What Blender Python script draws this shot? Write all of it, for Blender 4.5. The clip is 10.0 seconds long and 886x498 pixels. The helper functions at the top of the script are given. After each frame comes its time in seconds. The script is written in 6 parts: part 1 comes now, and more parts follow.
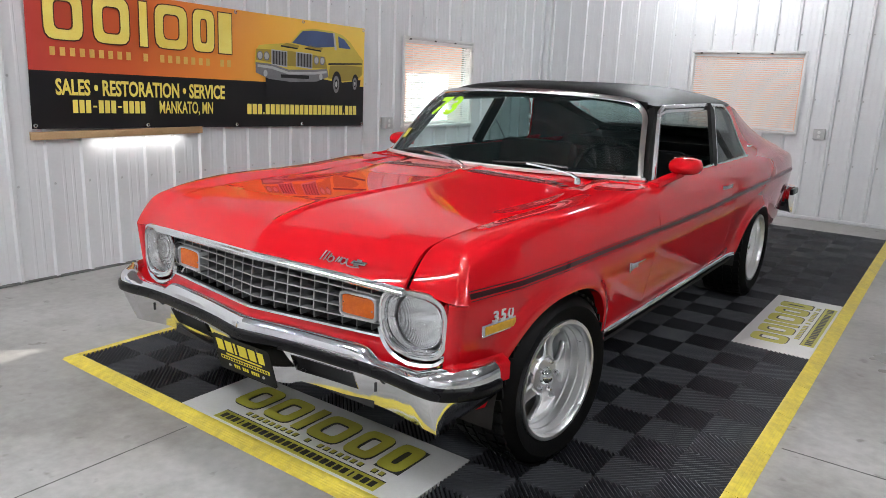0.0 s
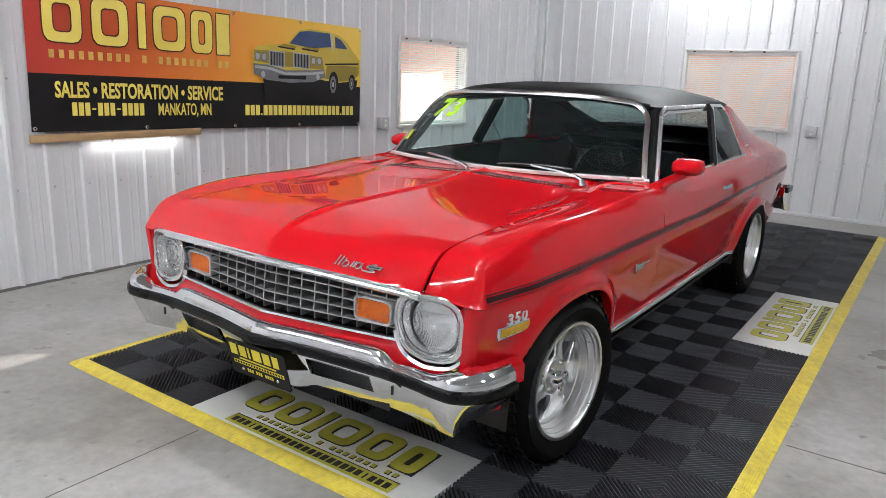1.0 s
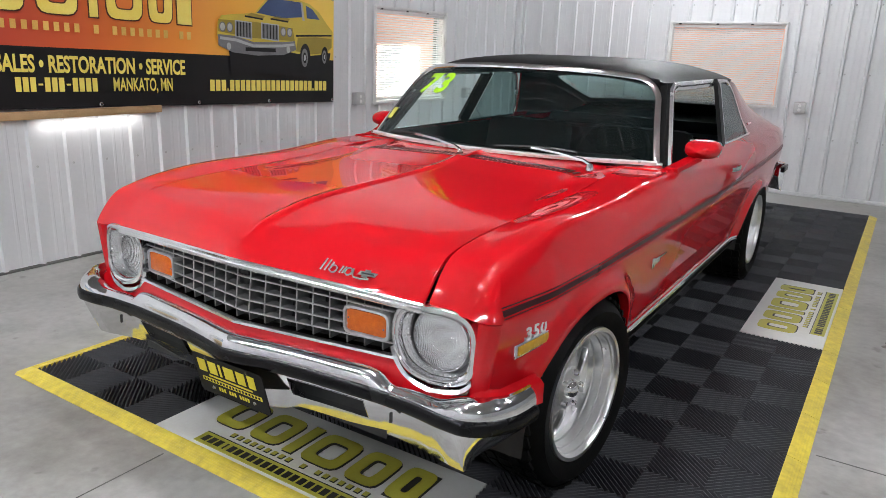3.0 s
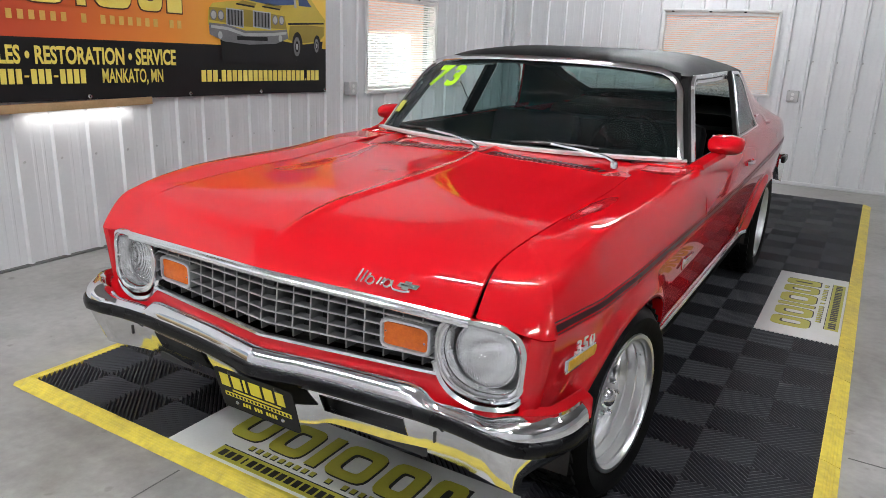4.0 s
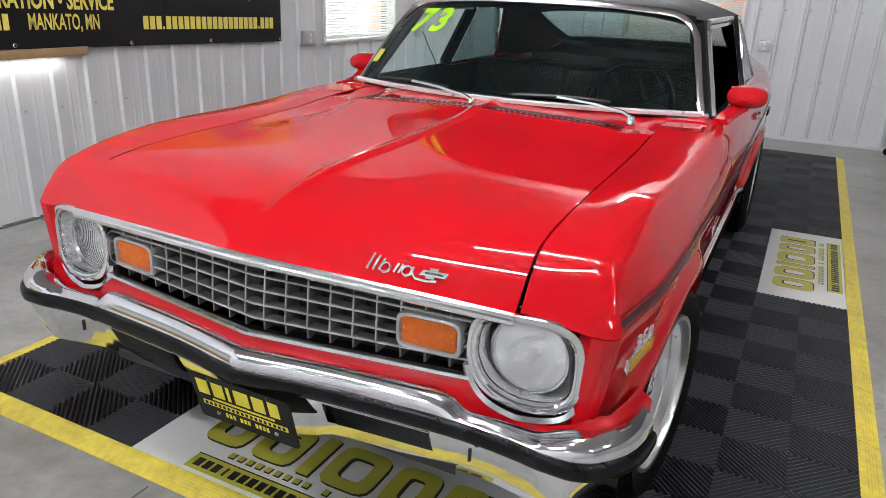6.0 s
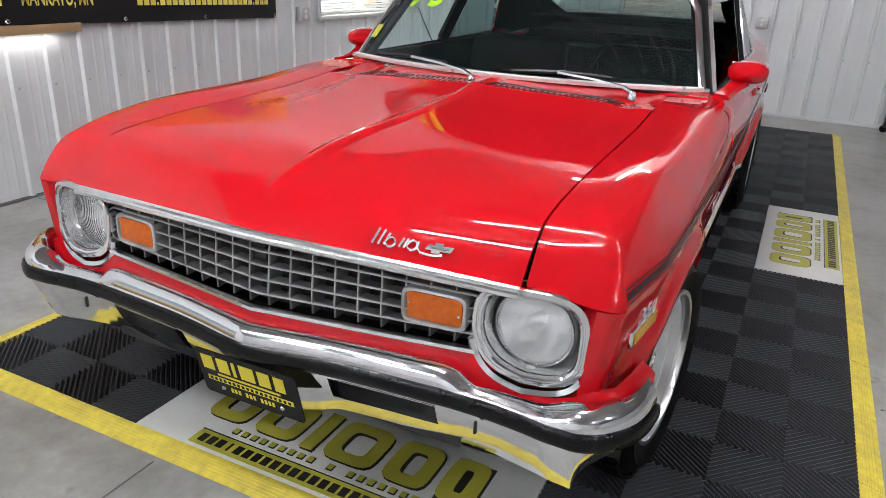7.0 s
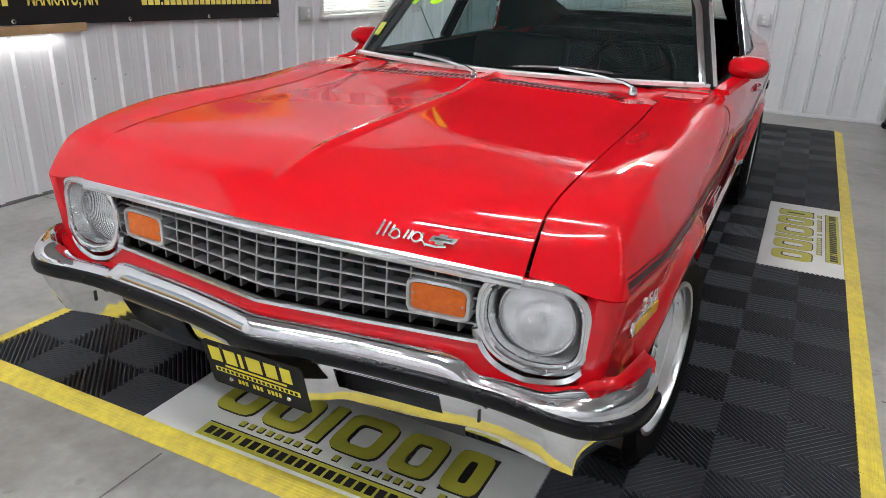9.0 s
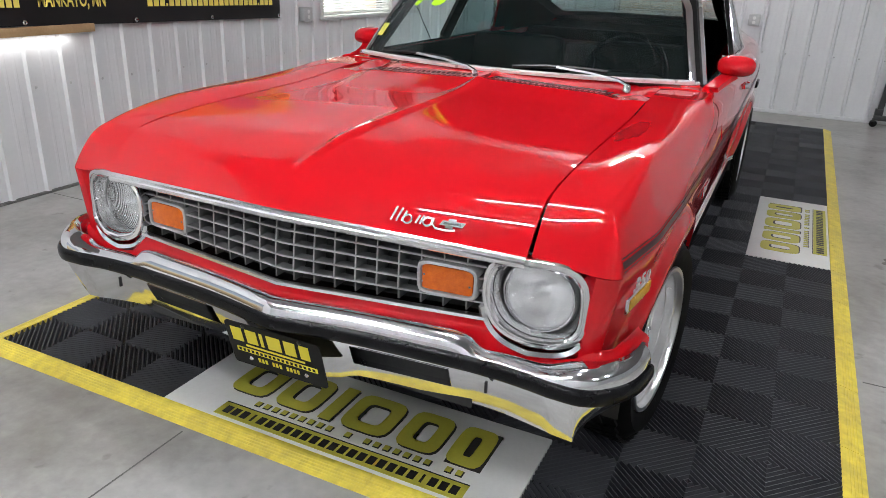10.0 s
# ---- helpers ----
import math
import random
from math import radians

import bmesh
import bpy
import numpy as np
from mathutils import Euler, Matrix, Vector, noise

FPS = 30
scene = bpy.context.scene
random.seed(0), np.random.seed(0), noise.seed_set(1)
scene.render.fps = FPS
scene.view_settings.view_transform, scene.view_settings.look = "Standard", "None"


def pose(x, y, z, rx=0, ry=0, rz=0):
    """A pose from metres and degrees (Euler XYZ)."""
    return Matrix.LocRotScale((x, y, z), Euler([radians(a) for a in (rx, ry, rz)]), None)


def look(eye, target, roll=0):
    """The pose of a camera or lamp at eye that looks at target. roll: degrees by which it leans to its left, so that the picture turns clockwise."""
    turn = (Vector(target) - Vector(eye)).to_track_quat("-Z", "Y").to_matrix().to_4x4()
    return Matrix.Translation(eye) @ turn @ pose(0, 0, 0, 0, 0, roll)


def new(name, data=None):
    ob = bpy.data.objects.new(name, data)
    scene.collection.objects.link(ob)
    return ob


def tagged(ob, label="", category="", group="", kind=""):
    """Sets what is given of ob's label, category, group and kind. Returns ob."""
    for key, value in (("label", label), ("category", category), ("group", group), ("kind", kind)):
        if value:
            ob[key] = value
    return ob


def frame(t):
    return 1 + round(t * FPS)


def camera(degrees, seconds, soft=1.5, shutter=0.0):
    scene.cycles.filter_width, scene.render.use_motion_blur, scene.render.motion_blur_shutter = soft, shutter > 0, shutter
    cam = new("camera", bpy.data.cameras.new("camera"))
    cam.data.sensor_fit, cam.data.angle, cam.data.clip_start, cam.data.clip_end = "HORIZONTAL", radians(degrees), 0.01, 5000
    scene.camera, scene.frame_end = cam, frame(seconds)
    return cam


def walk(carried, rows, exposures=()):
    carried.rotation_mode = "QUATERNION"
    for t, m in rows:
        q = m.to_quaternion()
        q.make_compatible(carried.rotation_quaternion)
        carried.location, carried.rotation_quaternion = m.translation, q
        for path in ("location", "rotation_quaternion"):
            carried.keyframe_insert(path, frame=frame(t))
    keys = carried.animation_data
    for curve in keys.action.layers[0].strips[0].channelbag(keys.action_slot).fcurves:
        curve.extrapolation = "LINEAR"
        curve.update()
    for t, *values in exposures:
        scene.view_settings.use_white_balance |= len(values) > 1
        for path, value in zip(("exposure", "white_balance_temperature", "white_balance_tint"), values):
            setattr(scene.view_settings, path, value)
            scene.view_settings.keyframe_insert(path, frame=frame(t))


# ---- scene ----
cam = camera(63.4, 10.0, soft=0.8)
PATH = [
    (0, (1.891, -1.624, 1.387), (0.756, -0.044, 0.922), 2.2),
    (0.5, (1.888, -1.64, 1.395), (0.762, -0.054, 0.929), 2.2),
    (1, (1.837, -1.685, 1.412), (0.728, -0.09, 0.94), 2.0),
    (1.5, (1.779, -1.688, 1.409), (0.701, -0.073, 0.928), 2.2),
    (2, (1.703, -1.601, 1.396), (0.653, 0.029, 0.903), 2.2),
    (3.5, (1.472, -1.446, 1.411), (0.46, 0.187, 0.854), 2.2),
    (4, (1.355, -1.453, 1.425), (0.387, 0.201, 0.854), 2.2),
    (4.5, (1.253, -1.417, 1.417), (0.351, 0.269, 0.831), 2.3),
    (5, (1.17, -1.317, 1.396), (0.319, 0.389, 0.791), 2.5),
    (5.5, (1.09, -1.247, 1.375), (0.256, 0.455, 0.737), 2.5),
    (5.7, (1.06, -1.244, 1.373), (0.23, 0.453, 0.717), 2.5),
    (6.8, (1.015, -1.259, 1.36), (0.218, 0.42, 0.626), 2.5),
    (7, (1.015, -1.261, 1.36), (0.219, 0.419, 0.623), 2.5),
    (7.5, (1.012, -1.265, 1.354), (0.217, 0.415, 0.615), 2.4),
    (8, (1.015, -1.27, 1.348), (0.219, 0.409, 0.609), 2.4),
    (8.5, (1.014, -1.279, 1.346), (0.214, 0.399, 0.607), 2.3),
    (9, (1.026, -1.288, 1.352), (0.223, 0.389, 0.614), 2.2),
    (9.5, (1.033, -1.333, 1.362), (0.23, 0.343, 0.625), 2.2),
    (10, (1.053, -1.419, 1.361), (0.264, 0.265, 0.625), 2.2),
]
walk(cam, [(t, look(eye, target, roll)) for t, eye, target, roll in PATH])

# ---- light ----
world = bpy.data.worlds.new("world")
scene.world = world
world.use_nodes = True
sky = world.node_tree.nodes.new("ShaderNodeTexSky")
sky.sky_type, sky.sun_disc = "NISHITA", False
sky.sun_elevation, sky.sun_rotation = radians(40), radians(218)
world.node_tree.links.new(sky.outputs[0], world.node_tree.nodes["Background"].inputs[0])
world.node_tree.nodes["Background"].inputs[1].default_value = 0.05


sun = new("sun", bpy.data.lights.new("sun", "SUN"))
sun.data.energy, sun.data.angle, sun.data.color = 5.0, radians(0.5), (1.0, 0.96, 0.9)
sun.matrix_world = look((-6.2, -7.9, 8.4), (0, 0, 0))


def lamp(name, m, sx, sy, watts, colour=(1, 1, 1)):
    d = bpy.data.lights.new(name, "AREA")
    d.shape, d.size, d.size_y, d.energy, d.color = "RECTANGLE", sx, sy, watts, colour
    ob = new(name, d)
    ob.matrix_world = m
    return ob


# ---- materials ----
def surf(name, c1, c2=None, rough=0.5, metal=0.0, scale=8.0, fine=90.0, bump=0.0, rvar=0.08, coat=0.0, fmix=0.35, dist=0.002, spec=0.5):
    """A surface whose colour wanders between c1 and c2 at two scales, with fine relief."""
    m = bpy.data.materials.new(name)
    m.use_nodes = True
    nt = m.node_tree
    n, l = nt.nodes, nt.links
    b = n["Principled BSDF"]
    b.inputs["Metallic"].default_value = metal
    b.inputs["Coat Weight"].default_value = coat
    b.inputs["Specular IOR Level"].default_value = spec
    b.inputs["Coat Roughness"].default_value = 0.03
    tc = n.new("ShaderNodeTexCoord")
    big, small = n.new("ShaderNodeTexNoise"), n.new("ShaderNodeTexNoise")
    big.inputs["Scale"].default_value, small.inputs["Scale"].default_value = scale, fine
    big.inputs["Detail"].default_value, small.inputs["Detail"].default_value = 4, 3
    for t in (big, small):
        l.new(tc.outputs["Object"], t.inputs["Vector"])
    mixf = n.new("ShaderNodeMix")
    mixf.inputs[0].default_value = fmix
    l.new(big.outputs[0], mixf.inputs[2]), l.new(small.outputs[0], mixf.inputs[3])
    ramp = n.new("ShaderNodeValToRGB")
    c2 = c2 or tuple(0.88 * v for v in c1)
    ramp.color_ramp.elements[0].position, ramp.color_ramp.elements[1].position = 0.35, 0.65
    ramp.color_ramp.elements[0].color, ramp.color_ramp.elements[1].color = (*c2, 1), (*c1, 1)
    l.new(mixf.outputs[0], ramp.inputs[0]), l.new(ramp.outputs[0], b.inputs["Base Color"])
    mr = n.new("ShaderNodeMapRange")
    mr.inputs[3].default_value, mr.inputs[4].default_value = max(0.0, rough - rvar), rough + rvar
    l.new(big.outputs[0], mr.inputs[0]), l.new(mr.outputs[0], b.inputs["Roughness"])
    if bump:
        bn = n.new("ShaderNodeBump")
        bn.inputs["Strength"].default_value, bn.inputs["Distance"].default_value = bump, dist
        l.new(small.outputs[0], bn.inputs["Height"]), l.new(bn.outputs[0], b.inputs["Normal"])
    return m


def glass(name, colour, rough=0.0, ior=1.45):
    m = bpy.data.materials.new(name)
    m.use_nodes = True
    b = m.node_tree.nodes["Principled BSDF"]
    b.inputs["Base Color"].default_value = (*colour, 1)
    b.inputs["Transmission Weight"].default_value = 1
    b.inputs["Roughness"].default_value, b.inputs["IOR"].default_value = rough, ior
    return m


def glow(name, colour, strength):
    m = bpy.data.materials.new(name)
    m.use_nodes = True
    b = m.node_tree.nodes["Principled BSDF"]
    b.inputs["Base Color"].default_value = (*colour, 1)
    b.inputs["Emission Color"].default_value = (*colour, 1)
    b.inputs["Emission Strength"].default_value = strength
    return m


RED = surf("red_paint", (0.58, 0.006, 0.013), (0.555, 0.005, 0.010), 0.4, coat=1.0, scale=3, fine=400, rvar=0.03, spec=0.0)
RED.node_tree.nodes["Principled BSDF"].inputs["Coat Roughness"].default_value = 0.006
DULL_TRIM = surf("dull_bright_trim", (0.80, 0.80, 0.81), (0.70, 0.70, 0.71), 0.3, 0.4, scale=20)
CHROME = surf("chrome", (0.86, 0.86, 0.87), (0.8, 0.8, 0.82), 0.07, 1.0, scale=14, fine=160, rvar=0.035)
BRIGHT = surf("bright_trim", (0.90, 0.90, 0.91), (0.84, 0.84, 0.86), 0.16, 1.0, scale=20, rvar=0.05)
SILVER = surf("silver_plastic", (0.22, 0.22, 0.22), (0.17, 0.17, 0.17), 0.42, 0.3, scale=20, rvar=0.08)
SILVER_EDGE = surf("worn_silver_edge", (0.55, 0.55, 0.54), (0.42, 0.42, 0.42), 0.38, 0.4, scale=20, rvar=0.08)
# near-black painted as shade in openings; the aim screws share it
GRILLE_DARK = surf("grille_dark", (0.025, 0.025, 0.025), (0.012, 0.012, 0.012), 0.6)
RUBBER = surf("black_rubber", (0.006, 0.006, 0.007), (0.004, 0.004, 0.005), 0.26, scale=10, bump=0.03, spec=0.20)
TYRE = surf("tyre_rubber", (0.006, 0.006, 0.006), (0.004, 0.004, 0.004), 0.5, scale=14, bump=0.2, spec=0.08)
BOWL = surf("silvered_bowl", (0.97, 0.97, 0.97), (0.94, 0.94, 0.94), 0.20, 0.8, rvar=0.05)
SATIN = surf("satin_bright", (0.95, 0.95, 0.95), (0.92, 0.92, 0.93), 0.26, 1.0, scale=20, rvar=0.05)
VINYL = surf("black_vinyl", (0.0045, 0.0045, 0.005), (0.003, 0.003, 0.0035), 0.46, spec=0.07, scale=10, fine=500, bump=0.08, rvar=0.03)
PILLAR = surf("pillar_black", (0.006, 0.006, 0.006), None, 0.6, spec=0.12)
TRIM_BLACK = surf("black_trim", (0.015, 0.015, 0.016), None, 0.3, rvar=0.06)
UNDER = surf("underbody", (0.012, 0.012, 0.012), (0.02, 0.018, 0.016), 0.8)
INTERIOR = surf("interior_vinyl", (0.0045, 0.0052, 0.0055), (0.003, 0.0036, 0.0038), 0.55, spec=0.07, bump=0.2, fine=200)
ALLOY = surf("polished_alloy", (0.95, 0.95, 0.95), (0.90, 0.90, 0.91), 0.31, 1.0, scale=18, fine=120, rvar=0.08)
AMBER = surf("amber_lens", (0.75, 0.16, 0.01), (0.62, 0.11, 0.008), 0.22, scale=60, fine=300, bump=0.2)
YELLOW_LENS = surf("yellow_lens", (0.62, 0.36, 0.03), (0.5, 0.27, 0.02), 0.25, scale=60)
STRIPE = surf("dark_red_stripe", (0.045, 0.008, 0.010), (0.036, 0.006, 0.008), 0.3, coat=0.3, spec=0.2)
WINDOW = glass("window_glass", (0.74, 0.87, 0.85), 0.0, 1.45)
QUARTER = glass("tinted_glass", (0.34, 0.44, 0.44), 0.0, 1.3)
SCREEN = glass("windscreen_glass", (0.72, 0.88, 0.86), 0.0, 1.35)
snt_ = SCREEN.node_tree
# thin teal diffuse layer, mixed evenly over the whole windscreen
teal_film, mixd = snt_.nodes.new("ShaderNodeBsdfDiffuse"), snt_.nodes.new("ShaderNodeMixShader")
teal_film.inputs[0].default_value, mixd.inputs[0].default_value = (0.45, 0.76, 0.80, 1), 0.004
snt_.links.new(snt_.nodes["Principled BSDF"].outputs[0], mixd.inputs[1])
snt_.links.new(teal_film.outputs[0], mixd.inputs[2])
snt_.links.new(mixd.outputs[0], snt_.nodes["Material Output"].inputs[0])
LENS = glass("lens_glass", (0.98, 0.985, 0.99), 0.03, 1.45)
wv, bpn, tcn = LENS.node_tree.nodes.new("ShaderNodeTexWave"), LENS.node_tree.nodes.new("ShaderNodeBump"), LENS.node_tree.nodes.new("ShaderNodeTexCoord")
wv.inputs["Scale"].default_value, wv.inputs["Distortion"].default_value = 42.0, 0.0
bpn.inputs["Strength"].default_value, bpn.inputs["Distance"].default_value = 0.26, 0.002
wz, wadd = LENS.node_tree.nodes.new("ShaderNodeTexWave"), LENS.node_tree.nodes.new("ShaderNodeMath")
wz.bands_direction, wadd.operation = "Z", "ADD"
wz.inputs["Scale"].default_value, wz.inputs["Distortion"].default_value = 11.0, 0.0
LENS.node_tree.links.new(tcn.outputs["Object"], wz.inputs["Vector"])
LENS.node_tree.links.new(tcn.outputs["Object"], wv.inputs["Vector"])
LENS.node_tree.links.new(wv.outputs["Fac"], wadd.inputs[0])
LENS.node_tree.links.new(wz.outputs["Fac"], wadd.inputs[1])
LENS.node_tree.links.new(wadd.outputs[0], bpn.inputs["Height"])
LENS.node_tree.links.new(bpn.outputs[0], LENS.node_tree.nodes["Principled BSDF"].inputs["Normal"])


# ---- mesh tools ----
def herm(xs, ys, x):
    """A smooth curve through points that never overshoots."""
    xs, ys, x = np.asarray(xs, float), np.asarray(ys, float), np.asarray(x, float)
    d = np.diff(ys) / np.diff(xs)
    s = np.zeros_like(ys)
    s[1:-1] = np.where(d[:-1] * d[1:] > 0, 2 * d[:-1] * d[1:] / (d[:-1] + d[1:] + 1e-12), 0)
    s[0], s[-1] = d[0], d[-1]
    x = np.clip(x, xs[0], xs[-1])
    i = np.clip(np.searchsorted(xs, x) - 1, 0, len(xs) - 2)
    h = xs[i + 1] - xs[i]
    t = (x - xs[i]) / h
    return ((1 + 2 * t) * (1 - t) ** 2) * ys[i] + t * (1 - t) ** 2 * h * s[i] + t * t * (3 - 2 * t) * ys[i + 1] + t * t * (t - 1) * h * s[i + 1]


class Shape:
    """Gathers vertices and faces of one part."""

    def __init__(self):
        self.v, self.f = [], []

    def add(self, v, f, m=None):
        k = len(self.v)
        self.v += [tuple(m @ Vector(p)) if m else tuple(p) for p in v]
        self.f += [tuple(i + k for i in q) for q in f]
        return self

    def grid(self, p, flip=False, loop=False, m=None):
        p = np.asarray(p, float)
        n, k = p.shape[:2]
        f = []
        for i in range(n if loop else n - 1):
            for j in range(k - 1):
                q = (i * k + j, ((i + 1) % n) * k + j, ((i + 1) % n) * k + j + 1, i * k + j + 1)
                f.append(q[::-1] if flip else q)
        return self.add(p.reshape(-1, 3).tolist(), f, m)

    def box(self, c, s, bevel=0.0, m=None):
        bm = bmesh.new()
        bmesh.ops.create_cube(bm, size=1)
        for v in bm.verts:
            v.co = Vector((c[0] + v.co.x * s[0], c[1] + v.co.y * s[1], c[2] + v.co.z * s[2]))
        if bevel:
            bmesh.ops.bevel(bm, geom=bm.edges, offset=bevel, segments=2, affect="EDGES", profile=0.5)
        bm.verts.index_update()
        self.add([v.co[:] for v in bm.verts], [[v.index for v in f.verts] for f in bm.faces], m)
        bm.free()
        return self

    def sweep(self, path, prof, closed=False, up=(0, 0, 1), cap=True, m=None):
        """Carries a closed outline (list of (a, b): across, up) along a path."""
        path = [Vector(p) for p in path]
        n, k = len(path), len(prof)
        v, f = [], []
        for i, p in enumerate(path):
            a = path[(i - 1) % n] if closed or i > 0 else p
            b = path[(i + 1) % n] if closed or i < n - 1 else p
            t = (b - a).normalized()
            side = t.cross(Vector(up)).normalized()
            u = side.cross(t)
            v += [tuple(p + side * c + u * d) for c, d in prof]
        for i in range(n if closed else n - 1):
            for j in range(k):
                j2, i2 = (j + 1) % k, (i + 1) % n
                f.append((i * k + j, i * k + j2, i2 * k + j2, i2 * k + j))
        if cap and not closed:
            f += [tuple(range(k))[::-1], tuple(range((n - 1) * k, n * k))]
        return self.add(v, f, m)

    def tube(self, path, r, n=8, closed=False, up=(0, 0, 1), m=None):
        return self.sweep(path, [(r * math.cos(2 * math.pi * j / n), r * math.sin(2 * math.pi * j / n)) for j in range(n)], closed, up, m=m)

    def lathe(self, prof, n=32, m=None):
        """Turns (radius, height) points round z."""
        p = [[(r * math.cos(2 * math.pi * i / n), r * math.sin(2 * math.pi * i / n), z) for r, z in prof] for i in range(n)]
        return self.grid(p, loop=True, m=m)

    def poly(self, pts, depth, m=None):
        """A flat outline in xy, thickened along z."""
        n = len(pts)
        v = [(x, y, 0) for x, y in pts] + [(x, y, depth) for x, y in pts]
        f = [tuple(range(n))[::-1], tuple(range(n, 2 * n))] + [(i, (i + 1) % n, n + (i + 1) % n, n + i) for i in range(n)]
        return self.add(v, f, m)

    def mirror(self):
        s = Shape()
        s.v, s.f = [(-x, y, z) for x, y, z in self.v], [q[::-1] for q in self.f]
        return s

    def mesh(self, name, mat, angle=35):
        me = bpy.data.meshes.new(name)
        me.from_pydata(self.v, [], self.f)
        me.materials.append(mat)
        if angle:
            me.shade_smooth()
            me.set_sharp_from_angle(angle=radians(angle))
        me.update()
        return me


def crisp(ob):
    """Marks the open edges of a sheet sharp, so that its rim does not round them."""
    bm = bmesh.new()
    bm.from_mesh(ob.data)
    for e in bm.edges:
        if len(e.link_faces) == 1:
            e.smooth = False
    bm.to_mesh(ob.data)
    bm.free()


def part(name, shape, mat, parent=None, label="", angle=35, thick=0.0, at=None):
    ob = new(name, shape.mesh(name, mat, angle))
    ob.parent = parent
    if at:
        ob.matrix_local = at
    if thick:
        s = ob.modifiers.new("thickness", "SOLIDIFY")
        s.thickness, s.offset = abs(thick), (-1 if thick > 0 else 1)
        crisp(ob)
    return tagged(ob, label=label)


def ring_block(x0, x1, y0, y1, stroke, z0, z1, r=0.35):
    """A flat rounded block with a hollow middle; a narrow one stays solid."""
    w, h = x1 - x0, y1 - y0
    if w < stroke * 2.4:
        return Shape().box(((x0 + x1) / 2, (y0 + y1) / 2, (z0 + z1) / 2), (w, h, z1 - z0))
    cx_, cy_ = (x0 + x1) / 2, (y0 + y1) / 2
    rings = []
    for k in range(32):
        a = 2 * math.pi * (k + 0.5) / 32
        c, s_ = math.cos(a), math.sin(a)
        q = (abs(c) ** 5 + abs(s_) ** 5) ** -0.2
        o, i = (cx_ + w / 2 * q * c, cy_ + h / 2 * q * s_), (cx_ + (w / 2 - stroke) * q * c, cy_ + (h / 2 - stroke) * q * s_)
        rings.append([(*o, z0), (*o, z1), (*i, z1), (*i, z0)])
    return Shape().grid(rings, loop=True, flip=True)


def thing(name, label, category, m=None, group="", kind=""):
    ob = new(name)
    ob.empty_display_size = 0.1
    if m:
        ob.matrix_world = m
    return tagged(ob, label, category, group, kind)


def weld(ob, d=0.0004, angle=40, turn=True):
    bm = bmesh.new()
    bm.from_mesh(ob.data)
    bmesh.ops.remove_doubles(bm, verts=bm.verts, dist=d)
    if turn:
        bmesh.ops.recalc_face_normals(bm, faces=bm.faces)
    bm.to_mesh(ob.data)
    bm.free()
    if angle:
        ob.data.shade_smooth()
        ob.data.set_sharp_from_angle(angle=radians(angle))
        if ob.modifiers:
            crisp(ob)
    else:
        ob.data.shade_flat()
    return ob


def both(name, shape, mat, parent, label="", angle=35, thick=0.0):
    """A part and its mirror image across the car."""
    return part(name, shape, mat, parent, label, angle, thick), part(name, shape.mirror(), mat, parent, label, angle, thick)

# ---- room ----
XL, YB, XR, YF, TOP = -2.866, 7.17, 9.0, -6.4, 3.4
WALL = surf("painted_steel", (0.72, 0.725, 0.735), (0.67, 0.675, 0.69), 0.34, 0.0, scale=2.5, fine=40, bump=0.04, rvar=0.06)
CONCRETE = surf("concrete", (0.46, 0.453, 0.437), (0.34, 0.333, 0.32), 0.32, scale=1.3, fine=22, bump=0.05, rvar=0.14, fmix=0.45)
CEIL = surf("ceiling_steel", (0.32, 0.32, 0.32), (0.28, 0.28, 0.28), 0.6)
WHITE = surf("white_paint", (0.80, 0.80, 0.79), (0.74, 0.74, 0.73), 0.4)


def ribbed(length, height, holes, pitch=0.229, rib=0.021, phase=0.0):
    """Steel cladding in the x-z plane facing -y, with upright ribs, cut round openings (x0, x1, z0, z1)."""
    xs = []
    k = 0
    while k * pitch < length:
        x = k * pitch + phase
        xs += [(x, 0), (x + 0.010, rib), (x + 0.030, rib), (x + 0.040, 0), (x + 0.105, 0), (x + 0.110, 0.0013), (x + 0.122, 0.0013), (x + 0.127, 0), (x + 0.165, 0), (x + 0.170, 0.0013), (x + 0.182, 0.0013), (x + 0.187, 0)]
        k += 1
    xs = [(0, 0)] + [p for p in xs if 0 < p[0] < length] + [(length, 0)]
    cuts = sorted({0.0, height, *[z for h in holes for z in h[2:]]})
    edges = sorted({*[x for x, _ in xs], *[e for h in holes for e in h[:2]]})
    dep = {e: float(np.interp(e, [a for a, _ in xs], [b for _, b in xs])) for e in edges}
    s = Shape()
    for a, b in zip(edges, edges[1:]):
        for z0, z1 in zip(cuts, cuts[1:]):
            if any(h[0] - 1e-6 <= a and b <= h[1] + 1e-6 and h[2] - 1e-6 <= z0 and z1 <= h[3] + 1e-6 for h in holes):
                continue
            s.add([(a, -dep[a], z0), (b, -dep[b], z0), (b, -dep[b], z1), (a, -dep[a], z1)], [(0, 1, 2, 3)])
    return s


def setting(name, shape, mat, label, category, m=None, angle=25, thick=0.0):
    ob = part(name, shape, mat, None, label, angle, thick)
    if thick:
        weld(ob, 0.0002, angle, False)
    if m:
        ob.matrix_world = m
    return tagged(ob, category=category, kind="structure")


